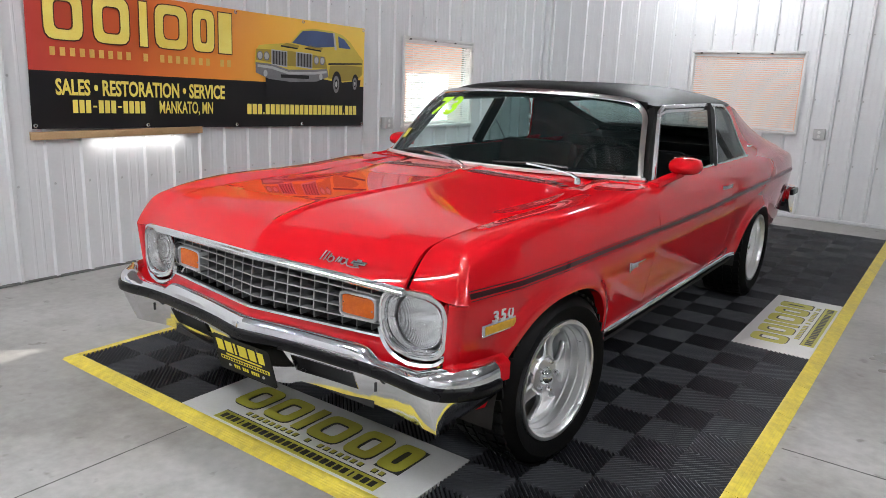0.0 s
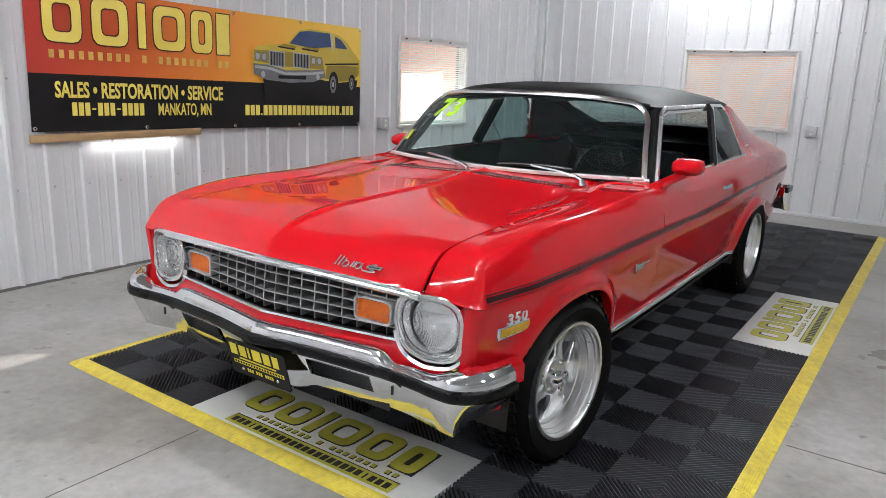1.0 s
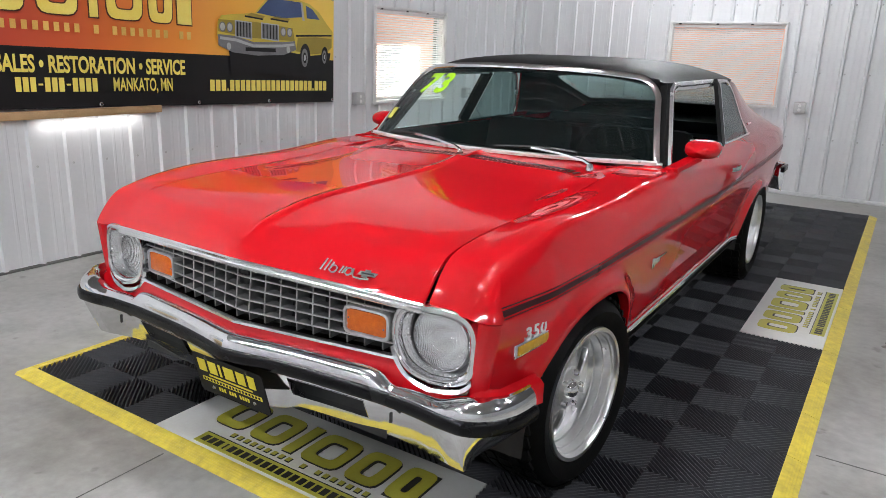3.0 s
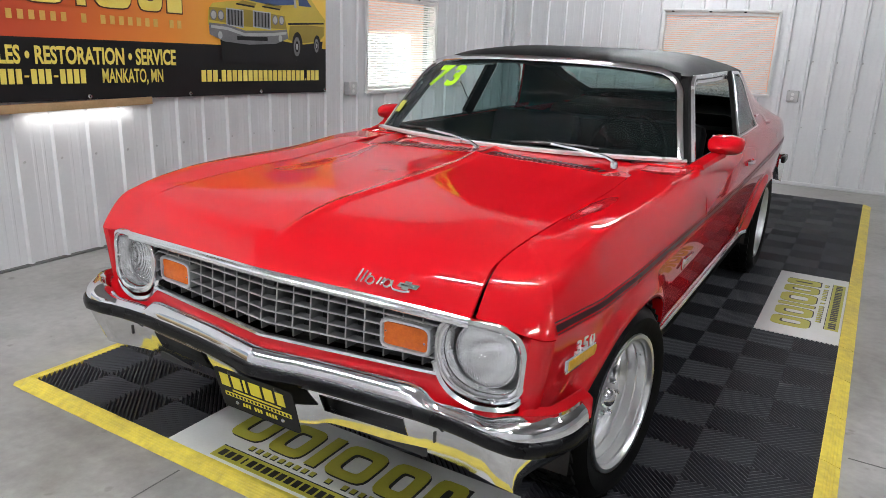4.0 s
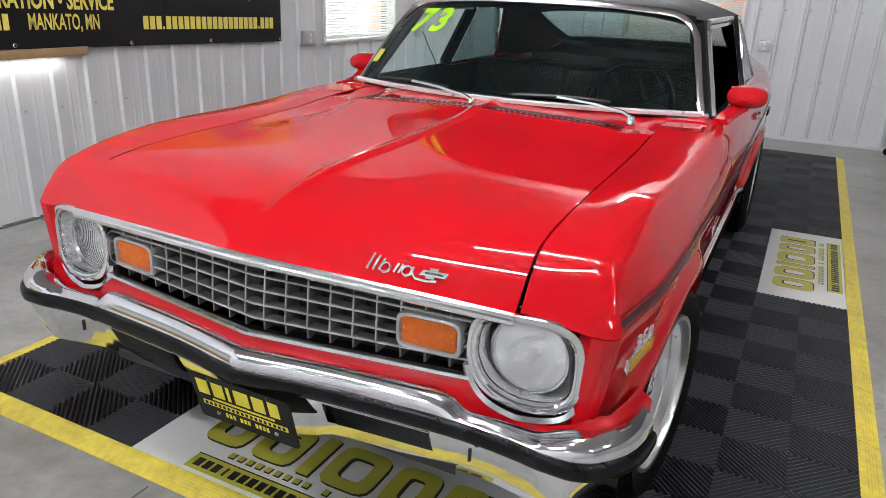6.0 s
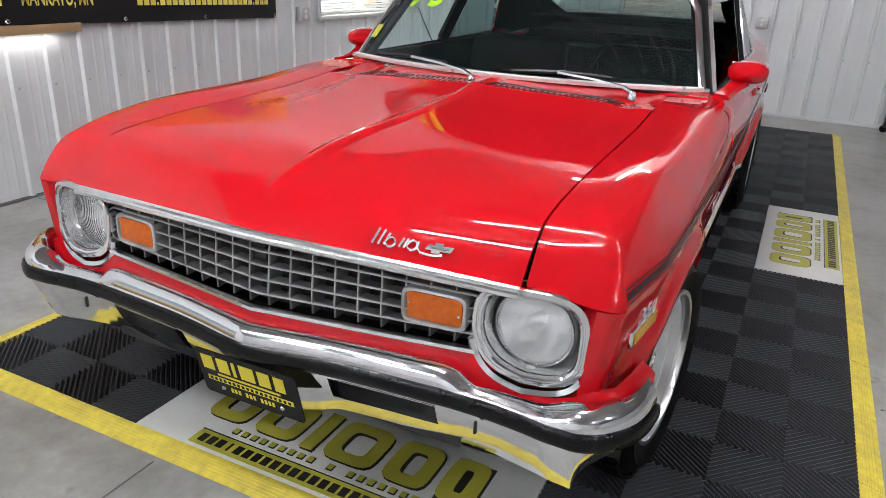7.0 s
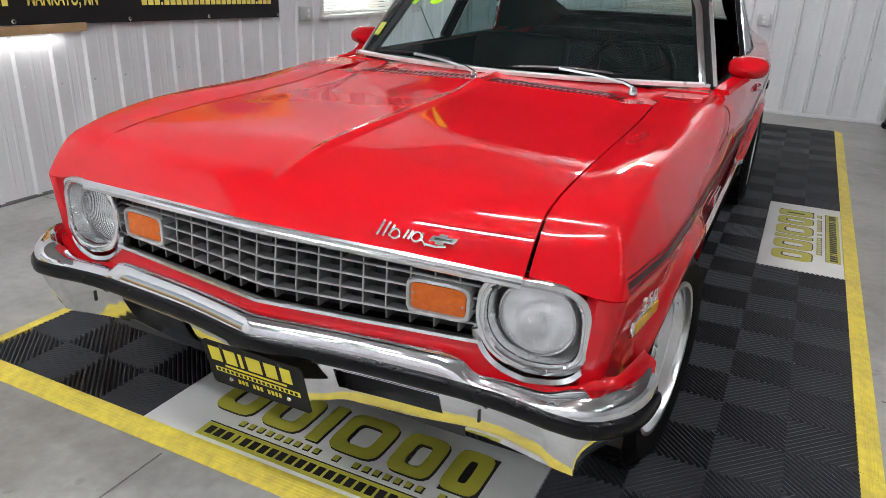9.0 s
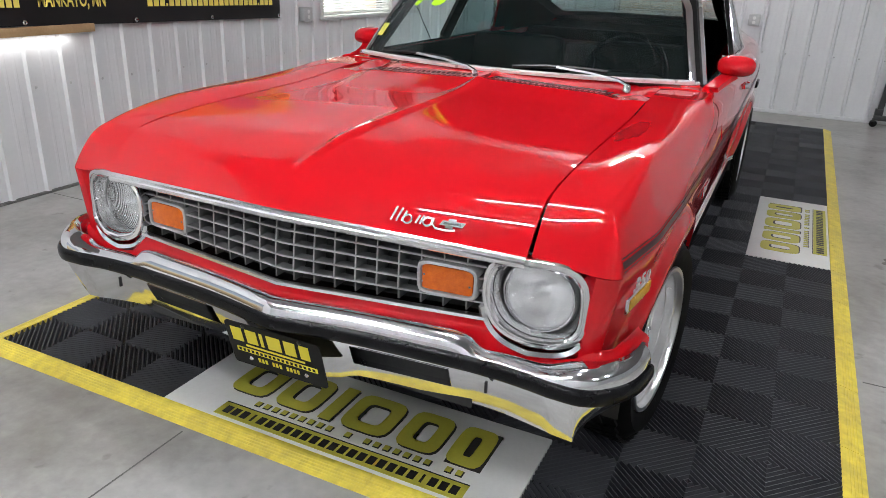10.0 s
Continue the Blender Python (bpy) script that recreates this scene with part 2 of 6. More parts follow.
# openings: left wall by y, back wall by x
WL = (4.172, 5.413, 0.868, 1.772)
WB = (-0.908, 0.318, 0.918, 1.796)
left_turn = Matrix.Translation((XL, YF, 0)) @ Matrix.Rotation(radians(90), 4, "Z")
setting("wall_west", ribbed(YB - YF, TOP, [(WL[0] - YF, WL[1] - YF, WL[2], WL[3]), (-2.50 - YF, -1.60 - YF, 0.0, 1.81), (-1.53 - YF, -1.48 - YF, 0.0, 1.81)], phase=0.122), WALL, "light grey ribbed steel wall cladding", "wall", left_turn, 0, 0.1)
setting("wall_north", ribbed(XR - XL, TOP, [(WB[0] - XL, WB[1] - XL, WB[2], WB[3])], phase=0.069), WALL, "light grey ribbed steel wall cladding", "wall", Matrix.Translation((XL, YB, 0)), 0, 0.1)
setting("wall_east", ribbed(YB - YF, TOP, []), WALL, "light grey ribbed steel wall cladding", "wall", Matrix.Translation((XR, YB, 0)) @ Matrix.Rotation(radians(-90), 4, "Z"), 0, 0.1)
setting("wall_south", ribbed(XR - XL, TOP, []), WALL, "light grey ribbed steel wall cladding", "wall", Matrix.Translation((XR, YF, 0)) @ Matrix.Rotation(radians(180), 4, "Z"), 0, 0.1)
setting("floor", Shape().box(((XL + XR) / 2, (YB + YF) / 2, -0.1), (XR - XL + 0.4, YB - YF + 0.4, 0.2)), CONCRETE, "grey stained concrete slab floor", "floor")
nt = CONCRETE.node_tree
bs = nt.nodes["Principled BSDF"]
src = bs.inputs["Base Color"].links[0].from_socket
tcs, n1, n2, n3, rr1, rr2, rr3 = (nt.nodes.new(k) for k in ("ShaderNodeTexCoord",) + ("ShaderNodeTexNoise",) * 3 + ("ShaderNodeValToRGB",) * 3)
n3.inputs["Scale"].default_value, n3.inputs["Detail"].default_value = 9.0, 3
n1.inputs["Scale"].default_value, n1.inputs["Detail"].default_value, n1.inputs["Roughness"].default_value = 1.7, 7, 0.66
n2.inputs["Scale"].default_value, n2.inputs["Detail"].default_value = 0.55, 3
for nn, rr, lo, hi, dk in ((n1, rr1, 0.30, 0.52, 0.60), (n2, rr2, 0.38, 0.62, 0.74), (n3, rr3, 0.27, 0.34, 0.62)):
    nt.links.new(tcs.outputs["Object"], nn.inputs["Vector"])
    nt.links.new(nn.outputs[0], rr.inputs[0])
    rr.color_ramp.elements[0].position, rr.color_ramp.elements[1].position = lo, hi
    rr.color_ramp.elements[0].color = (dk, dk * 0.98, dk * 0.94, 1)
for rr in (rr1, rr2, rr3):
    mx = nt.nodes.new("ShaderNodeMix")
    mx.data_type, mx.blend_type = "RGBA", "MULTIPLY"
    mx.inputs[0].default_value = 1.0
    nt.links.new(src, mx.inputs[6])
    nt.links.new(rr.outputs[0], mx.inputs[7])
    src = mx.outputs[2]
nt.links.new(src, bs.inputs["Base Color"])
JOINT = surf("saw_cut", (0.16, 0.156, 0.148), (0.09, 0.088, 0.084), 0.8)
for c, s in (((-0.43, -3.24, 0.0), (0.005, 6.3, 0.002)), ((3.54, 1.30, 0.0), (4.1, 0.006, 0.002)), ((-2.17, 1.30, 0.0), (1.3, 0.006, 0.002))):
    setting("floor_joint", Shape().box(c, s), JOINT, "dark saw-cut joint in the concrete", "joint")
ceil_ = Shape().box(((XL + XR) / 2, (YB + YF) / 2, TOP + 0.05), (XR - XL + 0.4, YB - YF + 0.4, 0.1))
for k in range(int((YB - YF) / 0.2286)):
    y = YB - 0.12 - 0.2286 * k
    ceil_.add([(x, y + dy, TOP + dz) for x in (XL, XR) for dy, dz in ((-0.05, 0.001), (-0.022, -0.024), (0.022, -0.024), (0.05, 0.001))], [(0, 1, 5, 4), (1, 2, 6, 5), (2, 3, 7, 6)])
setting("ceiling", ceil_, CEIL, "grey steel ceiling", "ceiling")
setting("trim_north", Shape().box(((XL + XR) / 2, YB - 0.02, 0.018), (XR - XL - 0.08, 0.03, 0.035), 0.004), WALL, "grey steel base trim", "trim")
setting("trim_west", Shape().box((XL + 0.012, (YB + YF) / 2, 0.006), (0.03, YB - YF, 0.012)), JOINT, "dark sealant line at the wall foot", "trim")
# corner trim
setting("trim_corner", Shape().box((XL + 0.035, YB - 0.035, TOP / 2), (0.07, 0.07, TOP - 0.02), 0.005), WALL, "grey steel corner trim", "trim")

# ---- ceiling tubes ----
TUBE = glow("tube_light", (0.94, 0.963, 1.0), 394.0)


def strip_light(x, y, length, turn):
    t = thing("strip_light", "white ceiling strip light, switched on", "ceiling light", pose(x, y, TOP - 0.02, 0, 0, turn), "ceiling strip lights")
    part("housing", Shape().box((0, 0, -0.03), (length, 0.07, 0.06), 0.008), WHITE, t)
    part("tube", Shape().tube([(-length / 2 + 0.03, 0, -0.072), (length / 2 - 0.03, 0, -0.072)], 0.014, 10), TUBE, t, "lit white tube")


for x, y, length, turn in ((-0.15, -0.75, 0.9, -25), (0.1, 0.45, 0.9, 0), (-1.5, -2.0, 1.22, 0), (-1.0, -4.6, 1.22, 0), (-0.5, 6.4, 1.22, 0), (3.7, -3.0, 1.22, 0), (4.4, -0.8, 1.22, 0), (2.5, 1.2, 1.22, 0)):
    strip_light(x, y, length, turn)

# ---- floor mat of interlocking tiles ----
TILE, COLS, ROWS_N = 0.40, 7, 16
MAT_BLACK = surf("black_tile", (0.060, 0.062, 0.070), (0.047, 0.048, 0.055), 0.36, scale=5, fine=60, rvar=0.06, bump=0.05, spec=0.5)
# near-black that puts the shade between the ribs into the colour
MAT_GROOVE_SHADE = surf("groove_shade", (0.006, 0.006, 0.007), (0.004, 0.004, 0.005), 0.7)
MAT_YELLOW = surf("yellow_edge", (0.84, 0.68, 0.08), (0.58, 0.45, 0.07), 0.45, scale=5, fine=38, bump=0.12, fmix=0.5)
SIGN_WHITE = surf("white_tile", (0.72, 0.72, 0.70), (0.66, 0.66, 0.64), 0.4, scale=5)
LOGO_YELLOW = surf("logo_yellow", (0.50, 0.47, 0.06), (0.44, 0.41, 0.05), 0.45)
LOGO_DARK = surf("logo_dark", (0.02, 0.02, 0.02), None, 0.5)


def tile_shape():
    """One square tile: four quarters with diagonal ribs that meet as diamonds."""
    s = Shape()
    q, pitch, w, h0, h1 = TILE / 2, 0.0222, 0.0078, 0.004, 0.018
    s.box((q, q, h0 / 2), (TILE - 0.001, TILE - 0.001, h0))
    for a in range(2):
        for b in range(2):
            for k in range(1, 18 + 1):
                d = k * pitch - pitch / 2
                # the line u + v = d inside a square of side q
                if d < q:
                    p0, p1 = (d, 0.0), (0.0, d)
                else:
                    p0, p1 = (q, d - q), (d - q, q)
                e = w / 2 * 1.414
                pts = []
                for (u, v), sg in ((p0, 1), (p1, 1), (p1, -1), (p0, -1)):
                    uu, vv = u, v
                    if d < q:
                        if (u, v) == p0:
                            uu = u + sg * e
                        else:
                            vv = v + sg * e
                    else:
                        if (u, v) == p0:
                            vv = v + sg * e
                        else:
                            uu = u + sg * e
                    pts.append((min(max(uu, 0), q), min(max(vv, 0), q)))
                out = []
                for u, v in pts:
                    x = q + u if a else q - u
                    y = q + v if b else q - v
                    out.append((x, y))
                if a != b:
                    out = out[::-1]
                mx_, my_ = ((out[0][0] + out[3][0]) / 2, (out[1][0] + out[2][0]) / 2), ((out[0][1] + out[3][1]) / 2, (out[1][1] + out[2][1]) / 2)
                cen = [(mx_[0], my_[0]), (mx_[1], my_[1]), (mx_[1], my_[1]), (mx_[0], my_[0])]
                v8 = [(c[0] + (x - c[0]) * 1.25, c[1] + (y - c[1]) * 1.25, h0) for (x, y), c in zip(out, cen)] + [(c[0] + (x - c[0]) * 0.32, c[1] + (y - c[1]) * 0.32, h1) for (x, y), c in zip(out, cen)]
                s.add(v8, [(4, 5, 6, 7), (0, 1, 5, 4), (1, 2, 6, 5), (2, 3, 7, 6), (3, 0, 4, 7)])
    return s


def floor_mat():
    t = thing("floor_mat", "black ribbed interlocking garage floor mat with yellow edging", "floor mat")
    me = tile_shape().mesh("tile", MAT_BLACK, 0)
    me.materials.append(MAT_GROOVE_SHADE)
    # the tile's base is coloured as the shade between its ribs
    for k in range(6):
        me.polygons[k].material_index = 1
    for i in range(COLS):
        for j in range(ROWS_N):
            if (j == 0 and 2 <= i <= 4) or (i == COLS - 1 and 6 <= j <= 8):
                continue
            ob = new("tile", me)
            ob.parent, ob.location = t, (-COLS * TILE / 2 + i * TILE, j * TILE, 0)
    x0, x1, y1, w = -COLS * TILE / 2, COLS * TILE / 2, ROWS_N * TILE, 0.07

    def edge(a, b, out):
        """A run of ramp pieces from a to b, sloping towards out."""
        a, b, o = Vector(a), Vector(b), Vector(out)
        n = max(1, round((b - a).length / TILE))
        for k in range(n):
            p, r = a.lerp(b, k / n + 0.00015), a.lerp(b, (k + 1) / n - 0.00015)
            s = Shape()
            v = []
            for c in (p, r):
                for d, z in ((0.0, 0.0), (0.0, 0.018), (0.014, 0.018), (w, 0.003), (w, 0.0)):
                    v.append(tuple(c + o * d + Vector((0, 0, z))))
            f = [(0, 1, 6, 5), (1, 2, 7, 6), (2, 3, 8, 7), (3, 4, 9, 8), (0, 4, 3, 2, 1), (5, 6, 7, 8, 9)]
            s.add(v, f)
            # grip lines
            for d in (0.024, 0.034, 0.044, 0.054):
                z = 0.018 - (d - 0.014) / (w - 0.014) * 0.015
                q = [c + o * e + Vector((0, 0, z + h)) for c in (p, r) for e, h in ((d - 0.002, 0.0004), (d, 0.0014), (d + 0.002, -0.0004))]
                s.add([tuple(x) for x in q], [(0, 1, 4, 3), (1, 2, 5, 4)])
            part("edge_ramp", s, MAT_YELLOW, t, angle=0)

    edge((x0, 0, 0), (x1, 0, 0), (0, -1, 0))
    edge((x1, 0, 0), (x1, y1, 0), (1, 0, 0))
    edge((x0, 0, 0), (x0, y1, 0), (-1, 0, 0))
    for x, sx in ((x0, -1), (x1, 1)):
        part("corner_ramp", Shape().add([(x, 0, 0.018), (x + sx * w, 0, 0.003), (x + sx * w, -w * 0.7, 0.002), (x + sx * w * 0.7, -w, 0.002), (x, -w, 0.003)], [(0, 1, 2, 3, 4)] if sx < 0 else [(4, 3, 2, 1, 0)]), MAT_YELLOW, t, angle=0)
    return t


def sign_tile(m, group):
    """A white advertising panel, three tiles by one, whose lettering is drawn as plain blocks."""
    t = thing("sign_panel", "white advertising floor panel with yellow block lettering", "floor sign", m, group)
    part("panel", Shape().box((0.6, 0.2, 0.009), (1.196, 0.396, 0.018), 0.002), SIGN_WHITE, t)
    # six large blocks for the name, with a dark drop edge
    for k in range(6):
        w = (0.150, 0.150, 0.045, 0.170, 0.140, 0.115)[k]
        x = (0.140, 0.320, 0.500, 0.570, 0.770, 0.940)[k]
        part("letter_shadow", ring_block(x + 0.008, x + w + 0.008, 0.144, 0.334, 0.048, 0.0178, 0.0190), LOGO_DARK, t)
        part("letter_block", ring_block(x, x + w, 0.15, 0.34, 0.044, 0.0180, 0.0200), LOGO_YELLOW, t)
    part("web_band", Shape().box((0.63, 0.047, 0.0185), (0.86, 0.066, 0.002)), LOGO_YELLOW, t)
    part("band_line", Shape().box((0.63, 0.083, 0.0185), (0.86, 0.004, 0.002)), LOGO_DARK, t)
    for k in range(25):
        part("text_mark", Shape().box((0.232 + 0.0332 * k, 0.047, 0.0197), (0.008 if k in (3, 21) else 0.024, 0.036, 0.0008)), LOGO_DARK, t, angle=0)
    for k in range(22):
        if k not in (9, 11, 19):
            part("text_mark", Shape().box((0.30 + 0.034 * k, 0.115, 0.0190), (0.022, 0.026, 0.0008)), LOGO_DARK, t, angle=0)
            part("text_mark", Shape().box((0.297 + 0.034 * k, 0.118, 0.0197), (0.018, 0.022, 0.0008)), LOGO_YELLOW, t, angle=0)
    return t


floor_mat()
sign_tile(pose(-0.6, 0, 0), "floor sign panels")
sign_tile(pose(1.4, 2.4, 0, 0, 0, 90), "floor sign panels")

# ---- the car: front towards -y, x from its middle line ----
CX = -0.04
car = thing("car", "red two-door coupe with black vinyl roof parked on the mat", "car", pose(CX + 0.004, -0.004, 0.018))
WF, WR, WZ = 0.612, 3.45, 0.320     # axles and hub height


def half_width(y):
    return herm([-0.1, 0.0, 0.14, 0.3, 0.8, 1.6, 2.6, 3.3, 4.0, 4.3, 4.55, 4.8, 4.86], [0.81, 0.835, 0.855, 0.876, 0.884, 0.888, 0.888, 0.884, 0.866, 0.848, 0.825, 0.79, 0.77], y)


def tuck(z):
    return herm([0.20, 0.30, 0.355, 0.40, 0.45, 0.55, 0.64, 0.70, 0.735, 0.765, 0.80, 0.86, 0.90, 0.93, 0.955], [0.15, 0.090, 0.066, 0.053, 0.043, 0.0255, 0.0115, 0.0028, 0.0, 0.001, 0.005, 0.019, 0.040, 0.065, 0.10], z)


def arch_r(y, z, w, a, b):
    return (np.abs((y - w) / a) ** 2.4 + np.abs(np.maximum(z - 0.30, 0) / b) ** 2.4) ** (1 / 2.4)


ARCH_F, ARCH_R = (0.575, 0.40, 0.36), (3.39, 0.375, 0.315)


def side_u(y, z):
    u = half_width(y) - tuck(z)
    for w, a, b in (ARCH_F, ARCH_R):
        r = arch_r(y, z, w, a, b)
        u = u + 0.030 * np.exp(-((np.maximum(r, 1) - 1) * a / 0.058) ** 3)
    return u


def low_z(y, base=0.355):
    z = np.full_like(y, base)
    for w, a, b in (ARCH_F, ARCH_R):
        t = np.clip(1 - np.abs((y - w) / a) ** 2.4, 0, 1) ** (1 / 2.4)
        z = np.where(np.abs(y - w) < a, np.maximum(z, 0.30 + b * t), z)
    return z


def arch_cols(y0, y1, step=0.05):
    """Stations along the side, closer together where an arch rises."""
    ys = set(np.round(np.arange(y0, y1, step), 4).tolist()) | {y0, y1}
    for w, a, b in (ARCH_F, ARCH_R):
        for k in np.linspace(0, math.pi, 41):
            y = w - a * math.copysign(abs(math.cos(k)) ** 0.8, math.cos(k))
            if y0 < y < y1:
                ys.add(round(float(y), 4))
    return np.array(sorted(ys))


def side_sheet(y0, y1, ztop, rows=18, lip=True):
    ys = arch_cols(y0, y1)
    zl = low_z(ys)
    zt = ztop(ys) if callable(ztop) else np.full_like(ys, ztop)
    p = np.zeros((len(ys), rows + (1 if lip else 0), 3))
    for k in range(rows):
        t = k / (rows - 1)
        z = zl + (zt - zl) * t
        p[:, k + (1 if lip else 0)] = np.stack([side_u(ys, z), ys, z], 1)
    if lip:
        q = p[:, 1].copy()
        q[:, 0] -= 0.035
        p[:, 0] = q
    return p


# -- front fenders
ZS = 0.732      # the level of the seam round the nose
top_gap = lambda y: herm([-0.1, 0.0, 0.1, 0.2, 0.42, 0.84, 0.97, 1.08, 1.3, 1.5], [0.830, 0.841, 0.859, 0.875, 0.8885, 0.9, 0.906, 0.915, 0.933, 0.936], y)
GAP = 0.640
Y1 = 0.035      # where the side begins behind the nose corner


def roll(d, r=0.13):
    return 1 - (1 - np.clip(d / r, 0, 1)) ** 2.2


def nose_line(n_front=12, n_corner=14, n_side=40):
    """The outline of the fender in plan at the seam, from the hood gap round the corner to the door."""
    pts = [(GAP + 0.0026 + (0.80 - GAP) * k / n_front, 0.006 * (k / n_front) ** 2) for k in range(n_front)]
    y1 = Y1
    u1 = float(side_u(np.array(y1), np.array(ZS)))
    for k in range(n_corner):
        a = math.pi / 2 * k / n_corner
        pts.append((0.803 + (u1 - 0.803) * math.sin(a) ** 0.9, 0.006 + (y1 - 0.006) * (1 - math.cos(a)) ** 0.95))
    for y in arch_cols(y1, 1.465).tolist():
        pts.append((float(side_u(np.array(y), np.array(ZS))), y))
    return pts, n_front, n_corner


pts, nf, nc = nose_line()
rows = 30
fp = np.zeros((len(pts), rows, 3))
tt = np.concatenate([[0, 0.004, 0.012, 0.022, 0.035, 0.055, 0.08, 0.11, 0.14, 0.17, 0.2, 0.225, 0.25, 0.275, 0.30, 0.325, 0.35, 0.38], np.linspace(0.42, 1, 12)])
for i, (u, y) in enumerate(pts):
    f = i / (nf + nc)
    if f < 1:
        qy = 0.26 + 0.02 * f
    else:
        qy = 0.28 + (1.465 - 0.28) * (y - Y1) / (1.465 - Y1)
    qu = GAP + 0.0026
    zp = 0.750 - (0.750 - ZS) * min(1, max(0, (u - 0.66) / 0.12)) if f < 1 else ZS
    L = math.hypot(qu - u, qy - y)
    front = roll(tt * L)
    b = min(1, max(0, (y - 0.5) / 0.85))
    nose = herm([0, 0.03, 0.1, 0.19, 0.25, 0.35, 0.6, 1], [0, 0.24, 0.62, 0.92, 0.985, 1.02, 1.05, 1], tt)
    mid = herm([0, 0.025, 0.08, 0.2, 0.29, 0.34, 0.55, 1], [0, 0.19, 0.40, 0.79, 1.03, 1.09, 1.115, 1], tt)
    k_ = min(1, max(0, (y - 0.05) / 0.30))
    mid = nose * (1 - k_) + mid * k_
    rear = herm([0, 0.028, 0.073, 0.153, 0.222, 0.29, 1], [0, 0.348, 0.652, 0.857, 0.959, 0.995, 1], tt)
    side = mid * (1 - b) + rear * b
    w = 0.5 * max(0, (i - nf * 0.6) / (nc + nf * 0.4)) if f < 1 else min(1, 0.5 + 0.5 * (y - Y1) / 0.14)
    w = w * w * (3 - 2 * w)
    h = front * (1 - w) + side * w
    fp[i, :, 0] = u + (qu - u) * tt
    fp[i, :, 1] = y + (qy - y) * tt
    fp[i, :, 2] = zp + (top_gap(fp[i, :, 1]) - zp) * h
fender = Shape().grid(fp)
fender.grid(side_sheet(Y1, 1.465, ZS))
# corner below the seam, down to the bumper
cp = []
ring_ = [(0.768, 0.03)] + pts[nf - 1:nf + nc + 1]
for i, (u, y) in enumerate(ring_):
    f = (i / (len(ring_) - 1)) ** 2
    row = []
    for k in range(7):
        z = ZS - 0.003 - (ZS - 0.50) * k / 6
        d = float(side_u(np.array(Y1), np.array(z)) - side_u(np.array(Y1), np.array(ZS)))
        row.append((u - 0.004 * k * (1 - f) + d * f, y + 0.002 * k * (1 - f) + 0.002 * f, z))
    cp.append(row)
fender.grid(cp, flip=True)
FENDERS = both("front_fender", fender, RED, car, thick=0.006, angle=50)
for ob in FENDERS:
    weld(ob, 0.0003, 50, False)

# -- hood
hood_y1 = 1.172


def hood_front(u):
    a = (np.sqrt(np.abs(u) ** 2 + 0.0009) - 0.03) / GAP
    return -0.078 + 0.064 * a ** 1.2, 0.772 - 0.019 * a ** 1.5


def hood_top(u, y):
    a = np.clip(np.abs(u) / GAP, 0, 1)
    c = herm([-0.1, 0.0, 0.12, 0.26, 0.40, 0.84, 1.0, 1.2], [0.828, 0.844, 0.873, 0.8945, 0.902, 0.9145, 0.922, 0.939], y)
    e = top_gap(y)
    z = e + (c - e) * (1 - a) ** 2
    # the narrow raised bead along the middle
    z = z + 0.0065 * np.exp(-(u / 0.019) ** 2) * np.clip((y + 0.045) / 0.10, 0, 1) ** 1.5
    # the rear edge kicks up towards the cowl
    z = z + 0.008 * np.clip((y - 0.98) / 0.19, 0, 1) ** 2 * (1 - a ** 6)
    # a soft valley along each rear edge
    k = np.clip((y - 0.55) / 0.5, 0, 1)
    z = z - 0.010 * k * np.exp(-((np.abs(u) - 0.545) / 0.045) ** 2)
    return z


us = np.concatenate([np.linspace(-GAP + 0.0026, -0.2, 26), np.linspace(-0.19, -0.06, 10), np.linspace(-0.052, 0.052, 27), np.linspace(0.06, 0.19, 10), np.linspace(0.2, GAP - 0.0026, 26)])
ds = np.concatenate([np.linspace(0, 0.14, 18), np.linspace(0.16, hood_y1, 46)])
hp = np.zeros((len(us), len(ds), 3))
for i, u in enumerate(us):
    y0, z0 = hood_front(u)
    y = y0 + ds * (hood_y1 - y0) / hood_y1
    z = z0 + (hood_top(u, y) - z0) * roll(y - y0)
    hp[i] = np.stack([np.full_like(y, u), y, z], 1)
part("hood", Shape().grid(hp), RED, car, "red hood with a raised centre ridge", thick=0.012, angle=60)

# -- cowl with air slots
cowl_y0 = hood_y1 + 0.005


def ws_base(u):
    return 1.365 + 0.20 * (np.abs(u) / 0.78) ** 2


cw = np.zeros((61, 12, 3))
for i, u in enumerate(np.linspace(-GAP + 0.0026, GAP - 0.0026, 61)):
    y = np.linspace(cowl_y0, ws_base(u) + 0.03, 12)
    z = hood_top(u, np.full_like(y, hood_y1)) + (y - cowl_y0) * 0.03 - 0.004 * np.sin((y - cowl_y0) / 0.2 * 3.1)
    cw[i] = np.stack([np.full_like(y, u), y, z], 1)
part("cowl_panel", Shape().grid(cw), RED, car, "red cowl panel with rows of air slots", thick=0.01)
for sx in (1, -1):
    for k in range(22):
        u = sx * (0.045 + 0.0225 * k)
        zz = float(hood_top(np.array(u), np.array(hood_y1))) + 0.0035
        # each slot is a flat near-black plate, its inner shade put into the colour
        part("air_slot", Shape().box((0, 0, 0), (0.011, 0.045, 0.002), 0.0, pose(u, 1.235, zz, 0, 0, -sx * 14)), GRILLE_DARK, car, angle=0)
